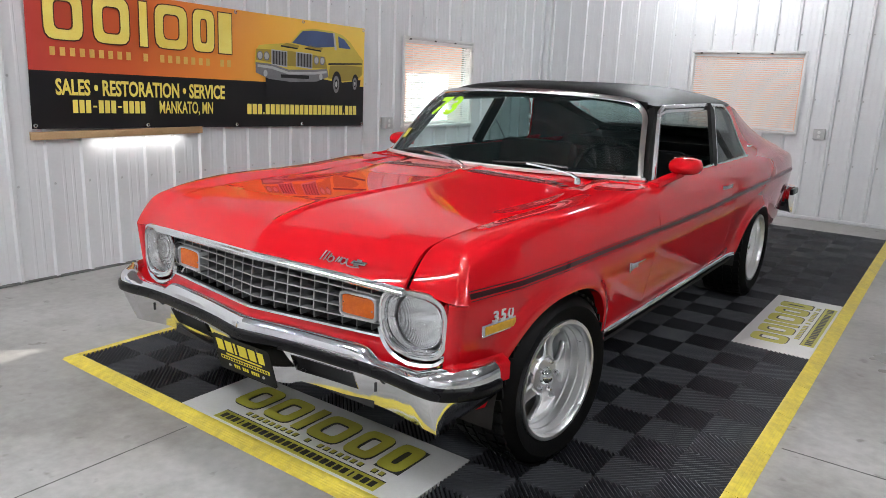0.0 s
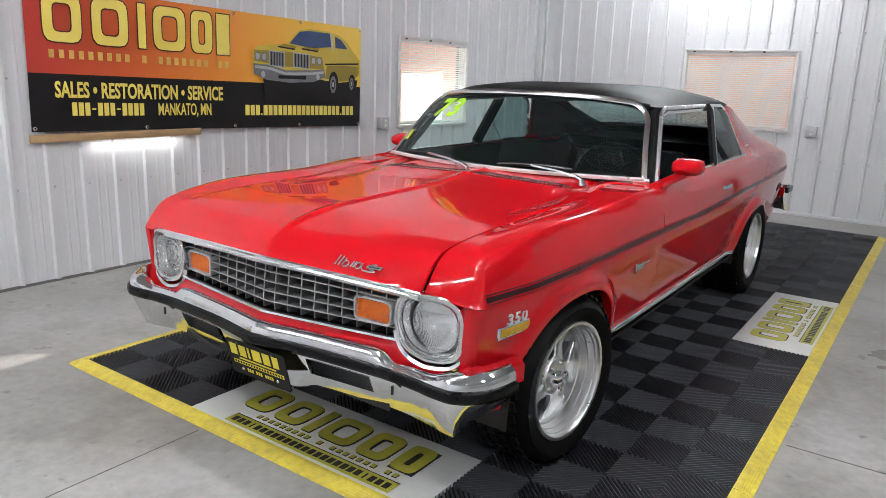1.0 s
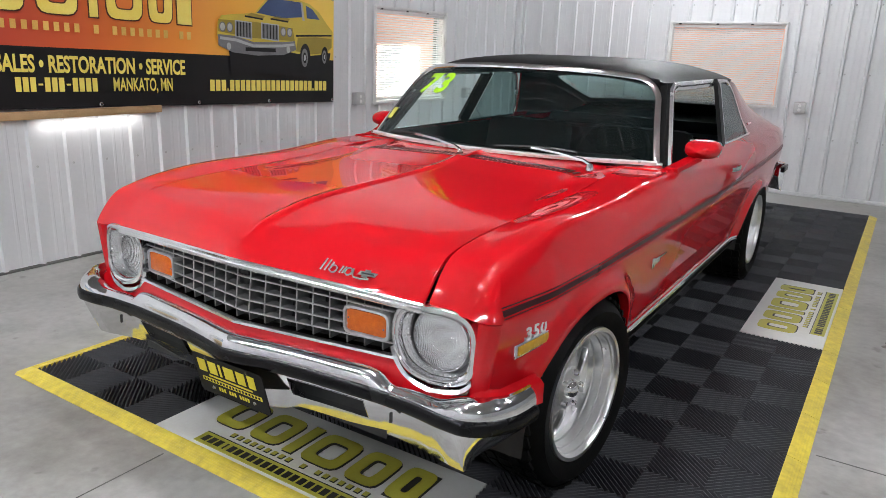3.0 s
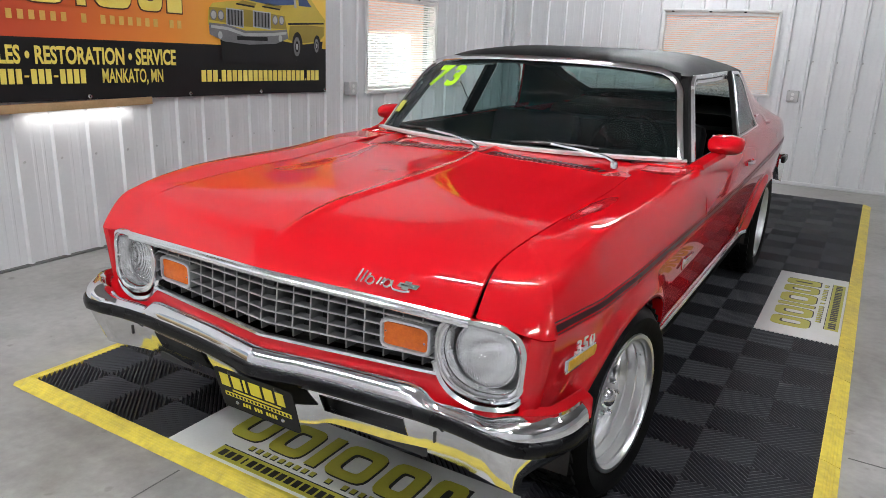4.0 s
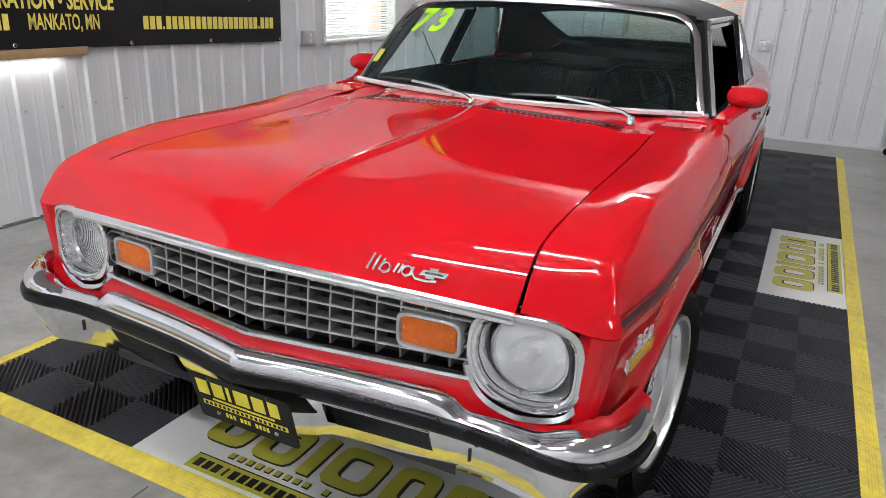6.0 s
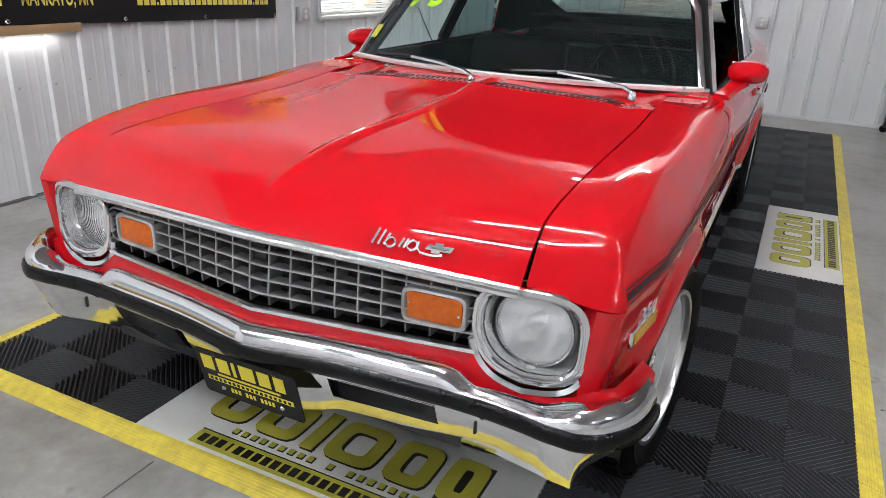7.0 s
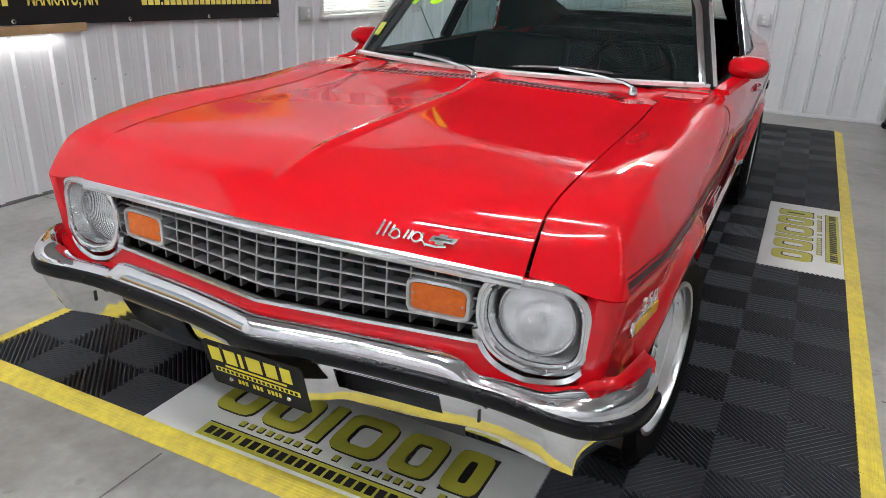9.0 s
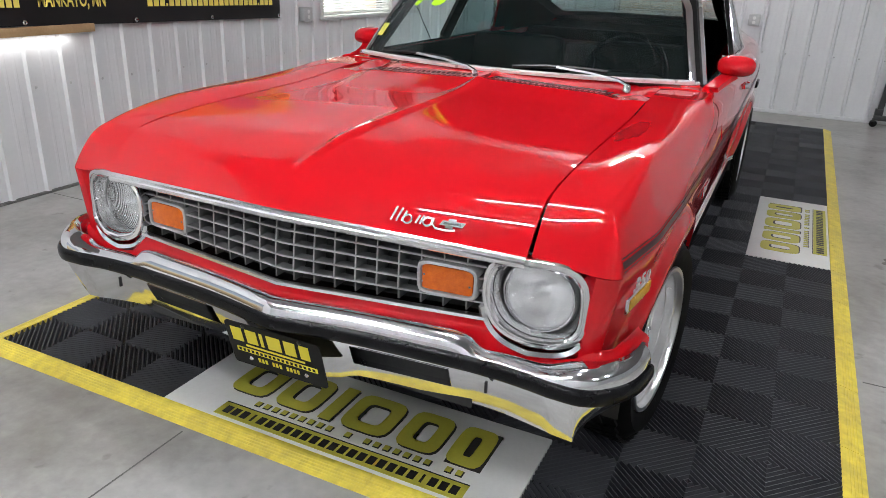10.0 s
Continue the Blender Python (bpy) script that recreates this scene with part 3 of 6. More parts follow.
# fender tops beside the cowl reach back under the pillars
for sx, s in ((1, Shape()), (-1, Shape())):
    pp = np.zeros((8, 6, 3))
    for i, y in enumerate(np.linspace(1.467, 1.64, 8)):
        u = np.linspace(0.80, GAP - 0.01, 6)
        z = float(top_gap(1.465)) + 0.004 + 0.0 * u
        z = np.where(u > 0.78, z - 0.01, z)
        pp[i] = np.stack([u, np.full_like(u, y), z], 1)
    s.grid(pp)
    part("cowl_side", s if sx > 0 else s.mirror(), RED, car, thick=0.01)

# -- doors and rear quarters
belt_z = lambda y: herm([1.4, 2.0, 2.7, 3.2, 3.8, 4.3, 4.6, 4.86], [0.940, 0.944, 0.948, 0.955, 0.955, 0.935, 0.895, 0.835], y)
door_l, door_r = both("door", Shape().grid(side_sheet(1.4665, 2.7375, belt_z, 30)), RED, car, thick=0.006)
sail_z = lambda y: herm([3.0, 3.24, 3.5, 3.79, 4.17, 4.5, 4.7, 4.86], [1.275, 1.2535, 1.187, 1.11, 1.027, 0.968, 0.932, 0.865], y)
sail_u = lambda y: herm([3.0, 3.3, 3.8, 4.2, 4.5, 4.86], [0.668, 0.662, 0.656, 0.66, 0.675, 0.69], y)


def sail_rows(ys):
    """Rows above the belt: the sail panel up to the roof, its front edge leaning forward."""
    out = []
    for t in np.linspace(0, 1, 13)[1:]:
        lean = 0.17 * t * np.clip(1 - (ys - 3.20) / 0.7, 0, 1)
        y = ys - lean
        zb, ub = belt_z(ys), side_u(ys, belt_z(ys))
        zt, ut = sail_z(y), sail_u(y)
        out.append(np.stack([ub + (ut - ub) * (t * 0.75 + 0.25 * t ** 0.5), y, zb + (zt - zb) * t ** 0.92], 1))
    return np.stack(out, 1)


quarter = Shape()
for y0, y1, tall in ((2.739, 3.20, False), (3.20, 4.86, True)):
    g = side_sheet(y0, y1, belt_z, 26)
    if tall:
        g = np.concatenate([g, sail_rows(arch_cols(y0, y1))], 1)
    quarter.grid(g)
quarter_l, quarter_r = both("rear_quarter", quarter, RED, car, thick=0.006)
for ob in (quarter_l, quarter_r):
    weld(ob, 0.0005, 60, False)


def top_sheet(y0, y1, a0, a1, drop=0.0, n=13):
    """A piece of the skin between the two sails; a runs from -1 to 1 across."""
    g = []
    for a in np.linspace(a0, a1, n):
        y = np.linspace(y0, y1, 12)
        g.append(np.stack([a * sail_u(y), y, sail_z(y) + (0.022 + 0.05 * np.clip((3.5 - y) / 0.4, 0, 1)) * (1 - abs(a) ** 3.5) - drop], 1))
    return Shape().grid(g)


part("boot_lid", top_sheet(4.21, 4.86, -1, 1, 0.035), RED, car, thick=0.003, angle=60)
part("roof_tail", top_sheet(3.10, 3.34, -1, 1, 0, 25), RED, car, thick=0.003, angle=60)
part("back_window", top_sheet(3.345, 4.205, -0.86, 0.86, 0.004), WINDOW, car, "tinted glass back window", thick=0.004, angle=60)
for s_ in (1, -1):
    part("back_window_frame", top_sheet(3.34, 4.21, s_ * 0.86, s_, 0, 5) if s_ > 0 else top_sheet(3.34, 4.21, -1, -0.86, 0, 5), RED, car, thick=0.003)
tail = np.zeros((21, 8, 3))
for i, a in enumerate(np.linspace(-1, 1, 21)):
    z = np.linspace(0.40, 0.875, 8)
    w = np.minimum(side_u(np.full(8, 4.86), z), herm([0.4, 0.8, 0.835, 0.875], [2, 2, 0.74, 0.69], z)) - 0.004
    tail[i] = np.stack([a * w, 4.858 + 0.02 * (1 - abs(a) ** 4) + 0.0 * z, z], 1)
part("tail_panel", Shape().grid(tail, flip=True), RED, car, thick=0.01)

# -- roof
roof_top = lambda y: herm([1.70, 1.8, 2.0, 2.4, 2.8, 3.1, 3.25], [1.318, 1.338, 1.360, 1.376, 1.370, 1.345, 1.322], y)


def ws_top(u):
    return 1.715 + 0.15 * (np.abs(u) / 0.668) ** 2.2, 1.318 - 0.045 * (np.abs(u) / 0.668) ** 2.6


rp = np.zeros((49, 34, 3))
for i, u in enumerate(np.linspace(-0.676, 0.676, 49)):
    y0, z0 = ws_top(min(abs(u), 0.668))
    y = y0 + (3.12 - y0) * np.linspace(0, 1, 34) ** 1.25
    a = abs(u) / 0.676
    full = roof_top(y) - (roof_top(y) - 1.272) * a ** 4.5
    k = np.clip((y - y0) / 0.16, 0, 1)
    z = z0 + (full - z0) * (1 - (1 - k) ** 2)
    rp[i] = np.stack([u * (1 - 0.036 * np.clip((2.25 - y) / 0.38, 0, 1) ** 1.3), y, z], 1)
part("roof", Shape().grid(rp), VINYL, car, "black grained vinyl roof covering", thick=0.02, angle=60)
# -- windscreen
def ws_line(a, t):
    ub, ut = a * 0.744, a * 0.630
    yb, zb = float(ws_base(ub)), 0.938
    yt, zt = ws_top(ut)
    return np.stack([ub + (ut - ub) * t, yb + (yt - yb) * t - 0.015 * np.sin(np.pi * t), zb + (zt - zb) * t], 1)


def ws_round(a):
    """How far up a column of glass reaches: the upper corners are rounded."""
    k = max(0.0, (abs(a) - 0.86) / 0.14)
    return 1 - 0.24 * (1 - math.sqrt(max(0.0, 1 - k * k)))


wa = np.sin(np.linspace(-1, 1, 61) * math.pi / 2)
wp = np.zeros((61, 16, 3))
for i, a in enumerate(wa):
    wp[i] = ws_line(a, np.linspace(0, ws_round(a), 16))
hp_ = [[tuple(q + np.array([0, 0.003, -0.003])) for q in ws_line(a, np.linspace(ws_round(a) - 0.01, 1.03, 5))] for a in wa]
part("windscreen_surround", Shape().grid(hp_), VINYL, car, "black vinyl above the windscreen", angle=60)
part("windscreen", Shape().grid(wp), SCREEN, car, "clear curved glass windscreen", thick=0.004)
# bright moulding round it: up one pillar, across the top, down the other, along the base
loop = [tuple(p) for p in wp[0]] + [tuple(p) for p in wp[1:-1, -1]] + [tuple(p) for p in wp[-1, ::-1]]
flat = [(0.013, -0.004), (0.013, 0.005), (0.006, 0.009), (-0.006, 0.009), (-0.013, 0.005), (-0.013, -0.004)]
sh = Shape()
path = [Vector(p) for p in loop]
v, f = [], []
for i, p in enumerate(path):
    t = (path[min(i + 1, len(path) - 1)] - path[max(i - 1, 0)]).normalized()
    nrm = Vector((p.x * 0.35, -0.75, 0.45)).normalized()
    side = t.cross(nrm).normalized()
    v += [tuple(p + side * c + nrm * d) for c, d in flat]
for i in range(len(path) - 1):
    for j in range(6):
        f.append((i * 6 + j, i * 6 + (j + 1) % 6, (i + 1) * 6 + (j + 1) % 6, (i + 1) * 6 + j))
part("windscreen_moulding", sh.add(v, f), CHROME, car, "chrome windscreen moulding")
base = [tuple(Vector(p) + Vector((0, -0.002, 0.016))) for p in wp[:, 0]]
part("windscreen_moulding", Shape().sweep(base, [(0.011, -0.007), (0.013, 0.005), (0.003, 0.011), (-0.005, 0.009), (-0.009, -0.004)]), DULL_TRIM, car, "bright lower windscreen moulding")

for sx in (1, -1):
    c_ = Vector(wp[-1 if sx > 0 else 0, 0])
    part("moulding_corner", Shape().box((0, 0, 0), (0.075, 0.022, 0.026), 0.006, Matrix.Translation(c_ + Vector((-sx * 0.012, -0.008, 0.010))) @ Matrix.Rotation(radians(sx * 24), 4, "Z")), SATIN, car, "chrome moulding corner")

# -- pillars and side windows
A0, A1 = Vector((0.764, 1.582, 0.938)), Vector((0.652, 1.880, 1.264))
pil = Shape()
n = 12
pl = []
for k in range(n + 1):
    t = k / n
    c = A0.lerp(A1, t)
    pl.append([(c.x - 0.022, c.y - 0.012, c.z + 0.004), (c.x + 0.004, c.y - 0.004, c.z + 0.010), (c.x + 0.012, c.y + 0.03, c.z), (c.x + 0.010, c.y + 0.055, c.z - 0.004), (c.x - 0.04, c.y + 0.055, c.z - 0.01), (c.x - 0.05, c.y, c.z - 0.01)])
both("windscreen_pillar", pil.grid(pl, flip=True), PILLAR, car, "black windscreen pillar")


def belt_pt(y):
    return Vector((float(half_width(y)) - 0.098, y, float(belt_z(y)) + 0.004))


def rail_pt(y):
    return Vector((0.690 - 0.012 * abs(y - 2.5) ** 2 - 0.026 * min(1, max(0, (2.3 - y) / 0.34)) ** 1.5, y, 1.262 + 0.010 * math.exp(-((y - 2.5) / 0.5) ** 2)))


# drip rail and window surrounds
rail = [A0 + Vector((0.016, 0.035, 0.0))] + [A0.lerp(A1, t) + Vector((0.016, 0.035, 0)) for t in (0.25, 0.5, 0.75, 0.93)] + [rail_pt(y) for y in np.linspace(1.98, 2.92, 15)] + [Vector((0.690, 3.00, 1.243)), Vector((0.704, 3.055, 1.20)), Vector((0.752, 3.155, 1.045)), Vector((0.789, 3.205, 0.966))]
fr = [(0.010, -0.007), (0.009, 0.004), (0.005, 0.008), (-0.002, 0.009), (-0.008, 0.006), (-0.010, -0.007)]
both("window_moulding", Shape().sweep([tuple(p) for p in rail], fr, up=(1, 0, 0)), SATIN, car, "chrome moulding over the side windows")
BP0, BP1 = Vector((0.792, 2.515, 0.95)), Vector((0.694, 2.655, 1.266))
for d, hw, mt, nm, lb in ((-0.040, 0.007, BRIGHT, "door_window_frame", "bright window frame"), (-0.004, 0.046, PILLAR, "centre_pillar", "black centre pillar"), (0.034, 0.006, CHROME, "quarter_window_frame", "chrome quarter window frame")):
    both(nm, Shape().sweep([tuple(BP0.lerp(BP1, t) + Vector((0.006 * (d != 0), d, 0))) for t in (0, 0.33, 0.66, 1)], [(hw, -0.012 if mt == PILLAR else 0.004), (hw, 0.008 if mt == PILLAR else 0.010), (-hw, 0.008 if mt == PILLAR else 0.010), (-hw, -0.012 if mt == PILLAR else 0.004)], up=(1, 0, 0)), mt, car, lb)
inner = [A0.lerp(A1, t) + Vector((0.008, 0.066, 0)) for t in (0, 0.3, 0.6, 0.9)] + [rail_pt(y) + Vector((0, 0, -0.020)) for y in np.linspace(2.0, 2.62, 7)]
both("door_window_frame", Shape().sweep([tuple(p) for p in inner], [(0.007, -0.010), (0.007, 0.008), (-0.007, 0.008), (-0.007, -0.010)], up=(1, 0, 0)), BRIGHT, car, "bright window frame")
both("belt_moulding", Shape().sweep([tuple(belt_pt(y) + Vector((0.002, 0, -0.002))) for y in np.linspace(1.60, 3.27, 22)], [(0.006, -0.006), (0.006, 0.006), (-0.006, 0.006), (-0.006, -0.006)], up=(1, 0, 0)), BRIGHT, car, "bright belt moulding")
qg = []
for t in np.linspace(0, 1, 8):
    a, b = BP0.lerp(BP1, t) + Vector((-0.012, 0.05, 0)), Vector((0.79 - 0.092 * t, 3.20 - 0.165 * t ** 1.3, 0.955 + 0.285 * t))
    qg.append([tuple(a.lerp(b, k / 8) - Vector((0.006, 0, 0))) for k in range(9)])
both("quarter_window", Shape().grid(qg), QUARTER, car, "glass quarter window", thick=0.004)

# -- dark underbody, wheel wells and cabin shell
ub = Shape().box((0, 2.42, 0.38), (1.46, 4.5, 0.12), 0.02)
part("underbody", ub, UNDER, car, "dark underbody")
for w in (WF, WR):
    well = Shape()
    for k in range(16):
        a0, a1 = math.pi * k / 16, math.pi * (k + 1) / 16
        q = [(x, w - 0.43 * math.cos(a), 0.28 + 0.40 * math.sin(a)) for x in (0.50, 0.850) for a in (a0, a1)]
        well.add(q, [(0, 1, 3, 2)])
    well.add([(0.50, w - 0.43 * math.cos(math.pi * k / 16), 0.28 + 0.40 * math.sin(math.pi * k / 16)) for k in range(17)], [tuple(range(17))])
    both("wheel_well", well, UNDER, car, "dark inner wheel arch")
# bulkheads hide the sky behind the grille and below the glass
part("bulkhead", Shape().box((0, 1.30, 0.62), (1.40, 0.02, 0.50)), UNDER, car)
part("cabin_floor", Shape().box((0, 2.6, 0.45), (1.56, 2.6, 0.03)), INTERIOR, car)

# ---- front end ----
def front_y(u, z):
    """The slightly pointed front plane of grille and trim."""
    a = np.clip(1 - np.abs(u) / 0.60, 0, 1)
    return -(0.056 + 0.022 * (0.735 - z) / 0.18) * a


def curve_pts(f, n):
    return [f(k / (n - 1)) for k in range(n)]


grille = new("grille")
grille.parent = car
tagged(grille, label="silver egg-crate grille with bright edge trim")
GW = 0.545
us_g = np.linspace(-GW, GW, 37)
top_z = lambda u: 0.752 - 0.016 * (np.abs(u) / GAP) ** 1.5
low_g = lambda u: 0.571 + 0.006 * (np.abs(u) / GW) ** 1.3
# dark backing sheet, coloured as the shade behind the bars
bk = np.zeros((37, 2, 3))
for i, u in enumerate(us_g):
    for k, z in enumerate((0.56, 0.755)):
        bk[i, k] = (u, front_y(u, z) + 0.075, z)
part("backing", Shape().grid(bk), GRILLE_DARK, grille, "dark sheet for the shade behind the bars")
for k in range(5):
    def bar(t, k=k):
        u = -GW + 2 * GW * t
        z0, z1 = low_g(u) + 0.030, top_z(u) - 0.002
        z = z0 + (z1 - z0) * k / 4.35
        return (u, float(front_y(u, z)) + 0.018, float(z))
    part("horizontal_bar", Shape().sweep(curve_pts(bar, 31), [(-0.030, -0.001), (-0.030, 0.002), (0.000, 0.003), (0.002, 0.0), (0.000, -0.003)]), SILVER, grille)
    part("bar_edge", Shape().sweep(curve_pts(bar, 31), [(0.001, -0.0022), (0.001, 0.0022), (0.0034, 0.0013), (0.0034, -0.0013)]), SILVER_EDGE, grille, "lighter worn front edge")
for s in (1, -1):
    for k in range(10):
        u = s * (0.028 + 0.0575 * k)
        if k == 9:
            continue
        z0, z1 = float(low_g(u)) + 0.002, float(top_z(u)) - 0.002
        sh = Shape()
        for a, b in ((z0 + 0.026, z1),):
            ya, yb = float(front_y(u, a)) + 0.020, float(front_y(u, b)) + 0.020
            sh.add([(u + dx, y, z) for dx in (-0.0022, 0.0022) for y, z in ((ya, a), (ya + 0.05, a), (yb + 0.05, b), (yb, b))], [(0, 1, 2, 3), (7, 6, 5, 4), (0, 3, 7, 4), (1, 5, 6, 2), (3, 2, 6, 7), (0, 4, 5, 1)])
        part("vertical_bar", sh, SILVER, grille, angle=0)
        part("bar_edge", Shape().sweep([(u, ya - 0.0015, a), (u, yb - 0.0015, b)], [(-0.0015, -0.0015), (0.0015, -0.0015), (0.0015, 0.0018), (-0.0015, 0.0018)], up=(0, 1, 0)), SILVER_EDGE, grille, "lighter worn front edge", angle=0)
        # short dark-backed stub in the lowest row
        ya = float(front_y(u, z0)) + 0.026
        part("lower_stub", Shape().box((u, ya + 0.02, z0 + 0.013), (0.005, 0.045, 0.026)), SILVER, grille, angle=0)
# bright trim under and over the grille
lo = [(u, float(front_y(u, 0.56)) - 0.002, float(low_g(u))) for u in np.linspace(-GW, GW, 37)]
part("lower_trim", Shape().sweep(lo, [(-0.016, -0.004), (-0.010, 0.006), (0.004, 0.004), (0.006, -0.003), (0.0, -0.006)]), BRIGHT, grille, "bright lower grille trim")
ht = []
for u in np.linspace(-GAP + 0.004, GAP - 0.004, 41):
    y0, z0 = hood_front(u)
    ht.append((float(u), float(y0) - 0.003, float(z0) - 0.010))
part("hood_edge_trim", Shape().sweep(ht, [(-0.020, -0.016), (-0.018, 0.008), (0.001, 0.011), (0.006, 0.007), (0.0065, 0.001), (0.003, -0.002), (0.006, -0.006), (0.006, -0.014), (0.0, -0.019)]), BRIGHT, car, "bright trim along the hood's front edge")
part("header_panel", Shape().grid([[(u, float(hood_front(u)[0]) + 0.03, 0.748), (u, float(hood_front(u)[0]) + 0.10, 0.752)] for u in np.linspace(-0.62, 0.62, 21)]), TRIM_BLACK, car)
# small dark hood latch behind the middle of the grille
part("hood_latch", Shape().box((-0.012, -0.018, 0.70), (0.05, 0.03, 0.05), 0.006), TRIM_BLACK, car, "black hood latch")

# -- headlamps
LC = (0.655, 0.637)


def lamp_outline(a, su, sz, n=3.4):
    c, s = math.cos(a), math.sin(a)
    r = (abs(c) ** n + abs(s) ** n) ** (-1 / n)
    u, z = su * r * c, sz * r * s
    if u < 0 and z < 0:
        u, z = u + 0.020 * min(1, -z / sz) * min(1, -u / su), z + 0.016 * min(1, -u / su) * min(1, -z / sz)
    return u, z


def headlamp(sx):
    def pt(u, y, z):
        return (sx * (LC[0] + u), y, LC[1] + z)
    n = 56
    ang = [2 * math.pi * k / n for k in range(n)]
    bez = new("headlamp")
    bez.parent = car
    tagged(bez, label="round sealed-beam headlamp in a deep chrome bezel")
    # outer bright frame: a flat rim, a groove, and a step down into the bowl
    def rim(a, su, sz):
        u, z = lamp_outline(a, su, sz)
        return u * (1.06 if u > 0 else 1), z * (0.93 if z < 0 else 1)

    rings = []
    for a in ang:
        ring = []
        for su, sz, y in ((0.116, 0.106, 0.050), (0.121, 0.112, 0.012), (0.121, 0.112, -0.004), (0.118, 0.109, -0.009), (0.111, 0.101, -0.009), (0.109, 0.099, -0.005), (0.107, 0.097, -0.005), (0.105, 0.095, -0.008), (0.101, 0.091, -0.005), (0.099, 0.089, 0.006)):
            u, z = rim(a, su, sz)
            ring.append(pt(u, y + 0.012 * max(0, u) / 0.1 + 0.15 * max(0, u - 0.05) - 0.004, z))
        rings.append(ring)
    part("frame", Shape().grid(rings, loop=True, flip=sx < 0), CHROME, bez, "bright outer frame")
    rings = []
    for a in ang:
        ring = []
        for k, y in enumerate((0.006, 0.014, 0.030, 0.046, 0.056, 0.060)):
            t = (0.0, 0.10, 0.30, 0.62, 0.92, 1.0)[k]
            u, z = rim(a, 0.0985, 0.0885)
            cu, cz = 0.091 * math.cos(a), 0.091 * math.sin(a)
            ring.append(pt(u + (cu - u) * t, y + 0.012 * max(0, u) / 0.1 * (1 - t), z * (1 - t) + cz * t))
        rings.append(ring)
    part("bezel", Shape().grid(rings, loop=True, flip=sx < 0), SATIN, bez, "deep bright bezel")
    m = Matrix.Translation((sx * LC[0], 0.050, LC[1])) @ Matrix.Rotation(radians(90), 4, "X")
    part("retaining_ring", Shape().lathe([(0.080, -0.006), (0.081, 0.006), (0.084, 0.010), (0.087, 0.008), (0.0875, -0.012)], 48, m), CHROME, bez, "chrome retaining ring")
    part("seal_ring", Shape().lathe([(0.0872, 0.003), (0.0885, 0.005), (0.0905, 0.003), (0.092, -0.012)], 48, m), SILVER, bez, "dark rim round the lamp")
    part("reflector", Shape().lathe([(0.0, -0.078), (0.014, -0.075), (0.030, -0.066), (0.055, -0.045), (0.072, -0.022), (0.081, -0.004)], 48, m), BOWL, bez, "silver reflector bowl")
    # fluted lens
    lens = []
    for i in range(64):
        a = 2 * math.pi * i / 64
        row = []
        for r in np.linspace(0.0, 0.082, 12):
            z = 0.024 * (1 - (r / 0.082) ** 2)
            row.append((r * math.cos(a), r * math.sin(a), z + 0.0))
        lens.append(row)
    glass_ = part("lens", Shape().grid(lens, loop=True, m=m), LENS, bez, "fluted clear lens", thick=0.004)
    glass_.visible_shadow = False
    part("aim_screw", Shape().lathe([(0.0, 0.004), (0.006, 0.004), (0.007, -0.01)], 10, Matrix.Translation((sx * (LC[0] - 0.098), 0.04, LC[1] - 0.015)) @ Matrix.Rotation(radians(90), 4, "X")), GRILLE_DARK, bez)
    # lower bright lip that joins the grille trim
    lip = []
    for a in np.linspace(math.radians(196), math.radians(338), 24):
        u, z = lamp_outline(a, 0.124, 0.122)
        lip.append(pt(u, -0.004 + 0.024 * max(0, u) / 0.1, z))
    part("lower_lip", Shape().sweep(lip, [(-0.020, -0.012), (-0.016, 0.004), (0.004, 0.006), (0.010, -0.004), (0.004, -0.012)] if sx > 0 else [(-0.004, -0.012), (-0.010, -0.004), (-0.004, 0.006), (0.016, 0.004), (0.020, -0.012)]), BRIGHT, bez, "bright lower lip")


for sx in (1, -1):
    headlamp(sx)

# -- amber lamps in the grille
for sx in (1, -1):
    tl = new("turn_signal")
    tl.parent = car
    tl.matrix_local = Matrix.Translation((sx * 0.442, -0.004, 0.650)) @ Matrix.Rotation(radians(sx * 4), 4, "Z")
    tagged(tl, label="amber turn signal in a silver frame")
    ring = []
    for k in range(40):
        a = 2 * math.pi * (k + 0.5) / 40
        q_ = (abs(math.cos(a)) ** 6 + abs(math.sin(a)) ** 6) ** (-1 / 6)
        x, z = q_ * math.cos(a), q_ * math.sin(a)
        ring.append([(w_ * x, d_, h_ * z) for w_, h_, d_ in ((0.077, 0.044, 0.045), (0.077, 0.044, -0.001), (0.0755, 0.0425, -0.005), (0.072, 0.039, -0.007), (0.0685, 0.0355, -0.006), (0.066, 0.033, 0.001), (0.065, 0.032, 0.012))])
    part("frame", Shape().grid(ring, loop=True), SILVER_EDGE, tl, "silver frame")
    part("lens", Shape().box((0, 0.004, 0), (0.131, 0.012, 0.065), 0.004), AMBER, tl, "amber ribbed lens")
    for d in (-1, 1):
        part("screw", Shape().lathe([(0, 0.0), (0.0028, 0.0), (0.003, -0.003)], 10, pose(d * 0.058, -0.004, d * -0.006, 90)), BRIGHT, tl)

# -- red panel between grille and bumper
vp = []
line = [(u, float(front_y(u, 0.56)) + 0.004, float(low_g(u)) - 0.004) for u in np.linspace(0, 0.55, 14)] + [(0.60, 0.002, 0.530), (0.66, 0.000, 0.511), (0.72, 0.004, 0.509), (0.765, 0.012, 0.522), (0.80, 0.018, 0.548), (0.838, 0.045, 0.550), (0.853, 0.12, 0.548), (0.864, 0.20, 0.545)]
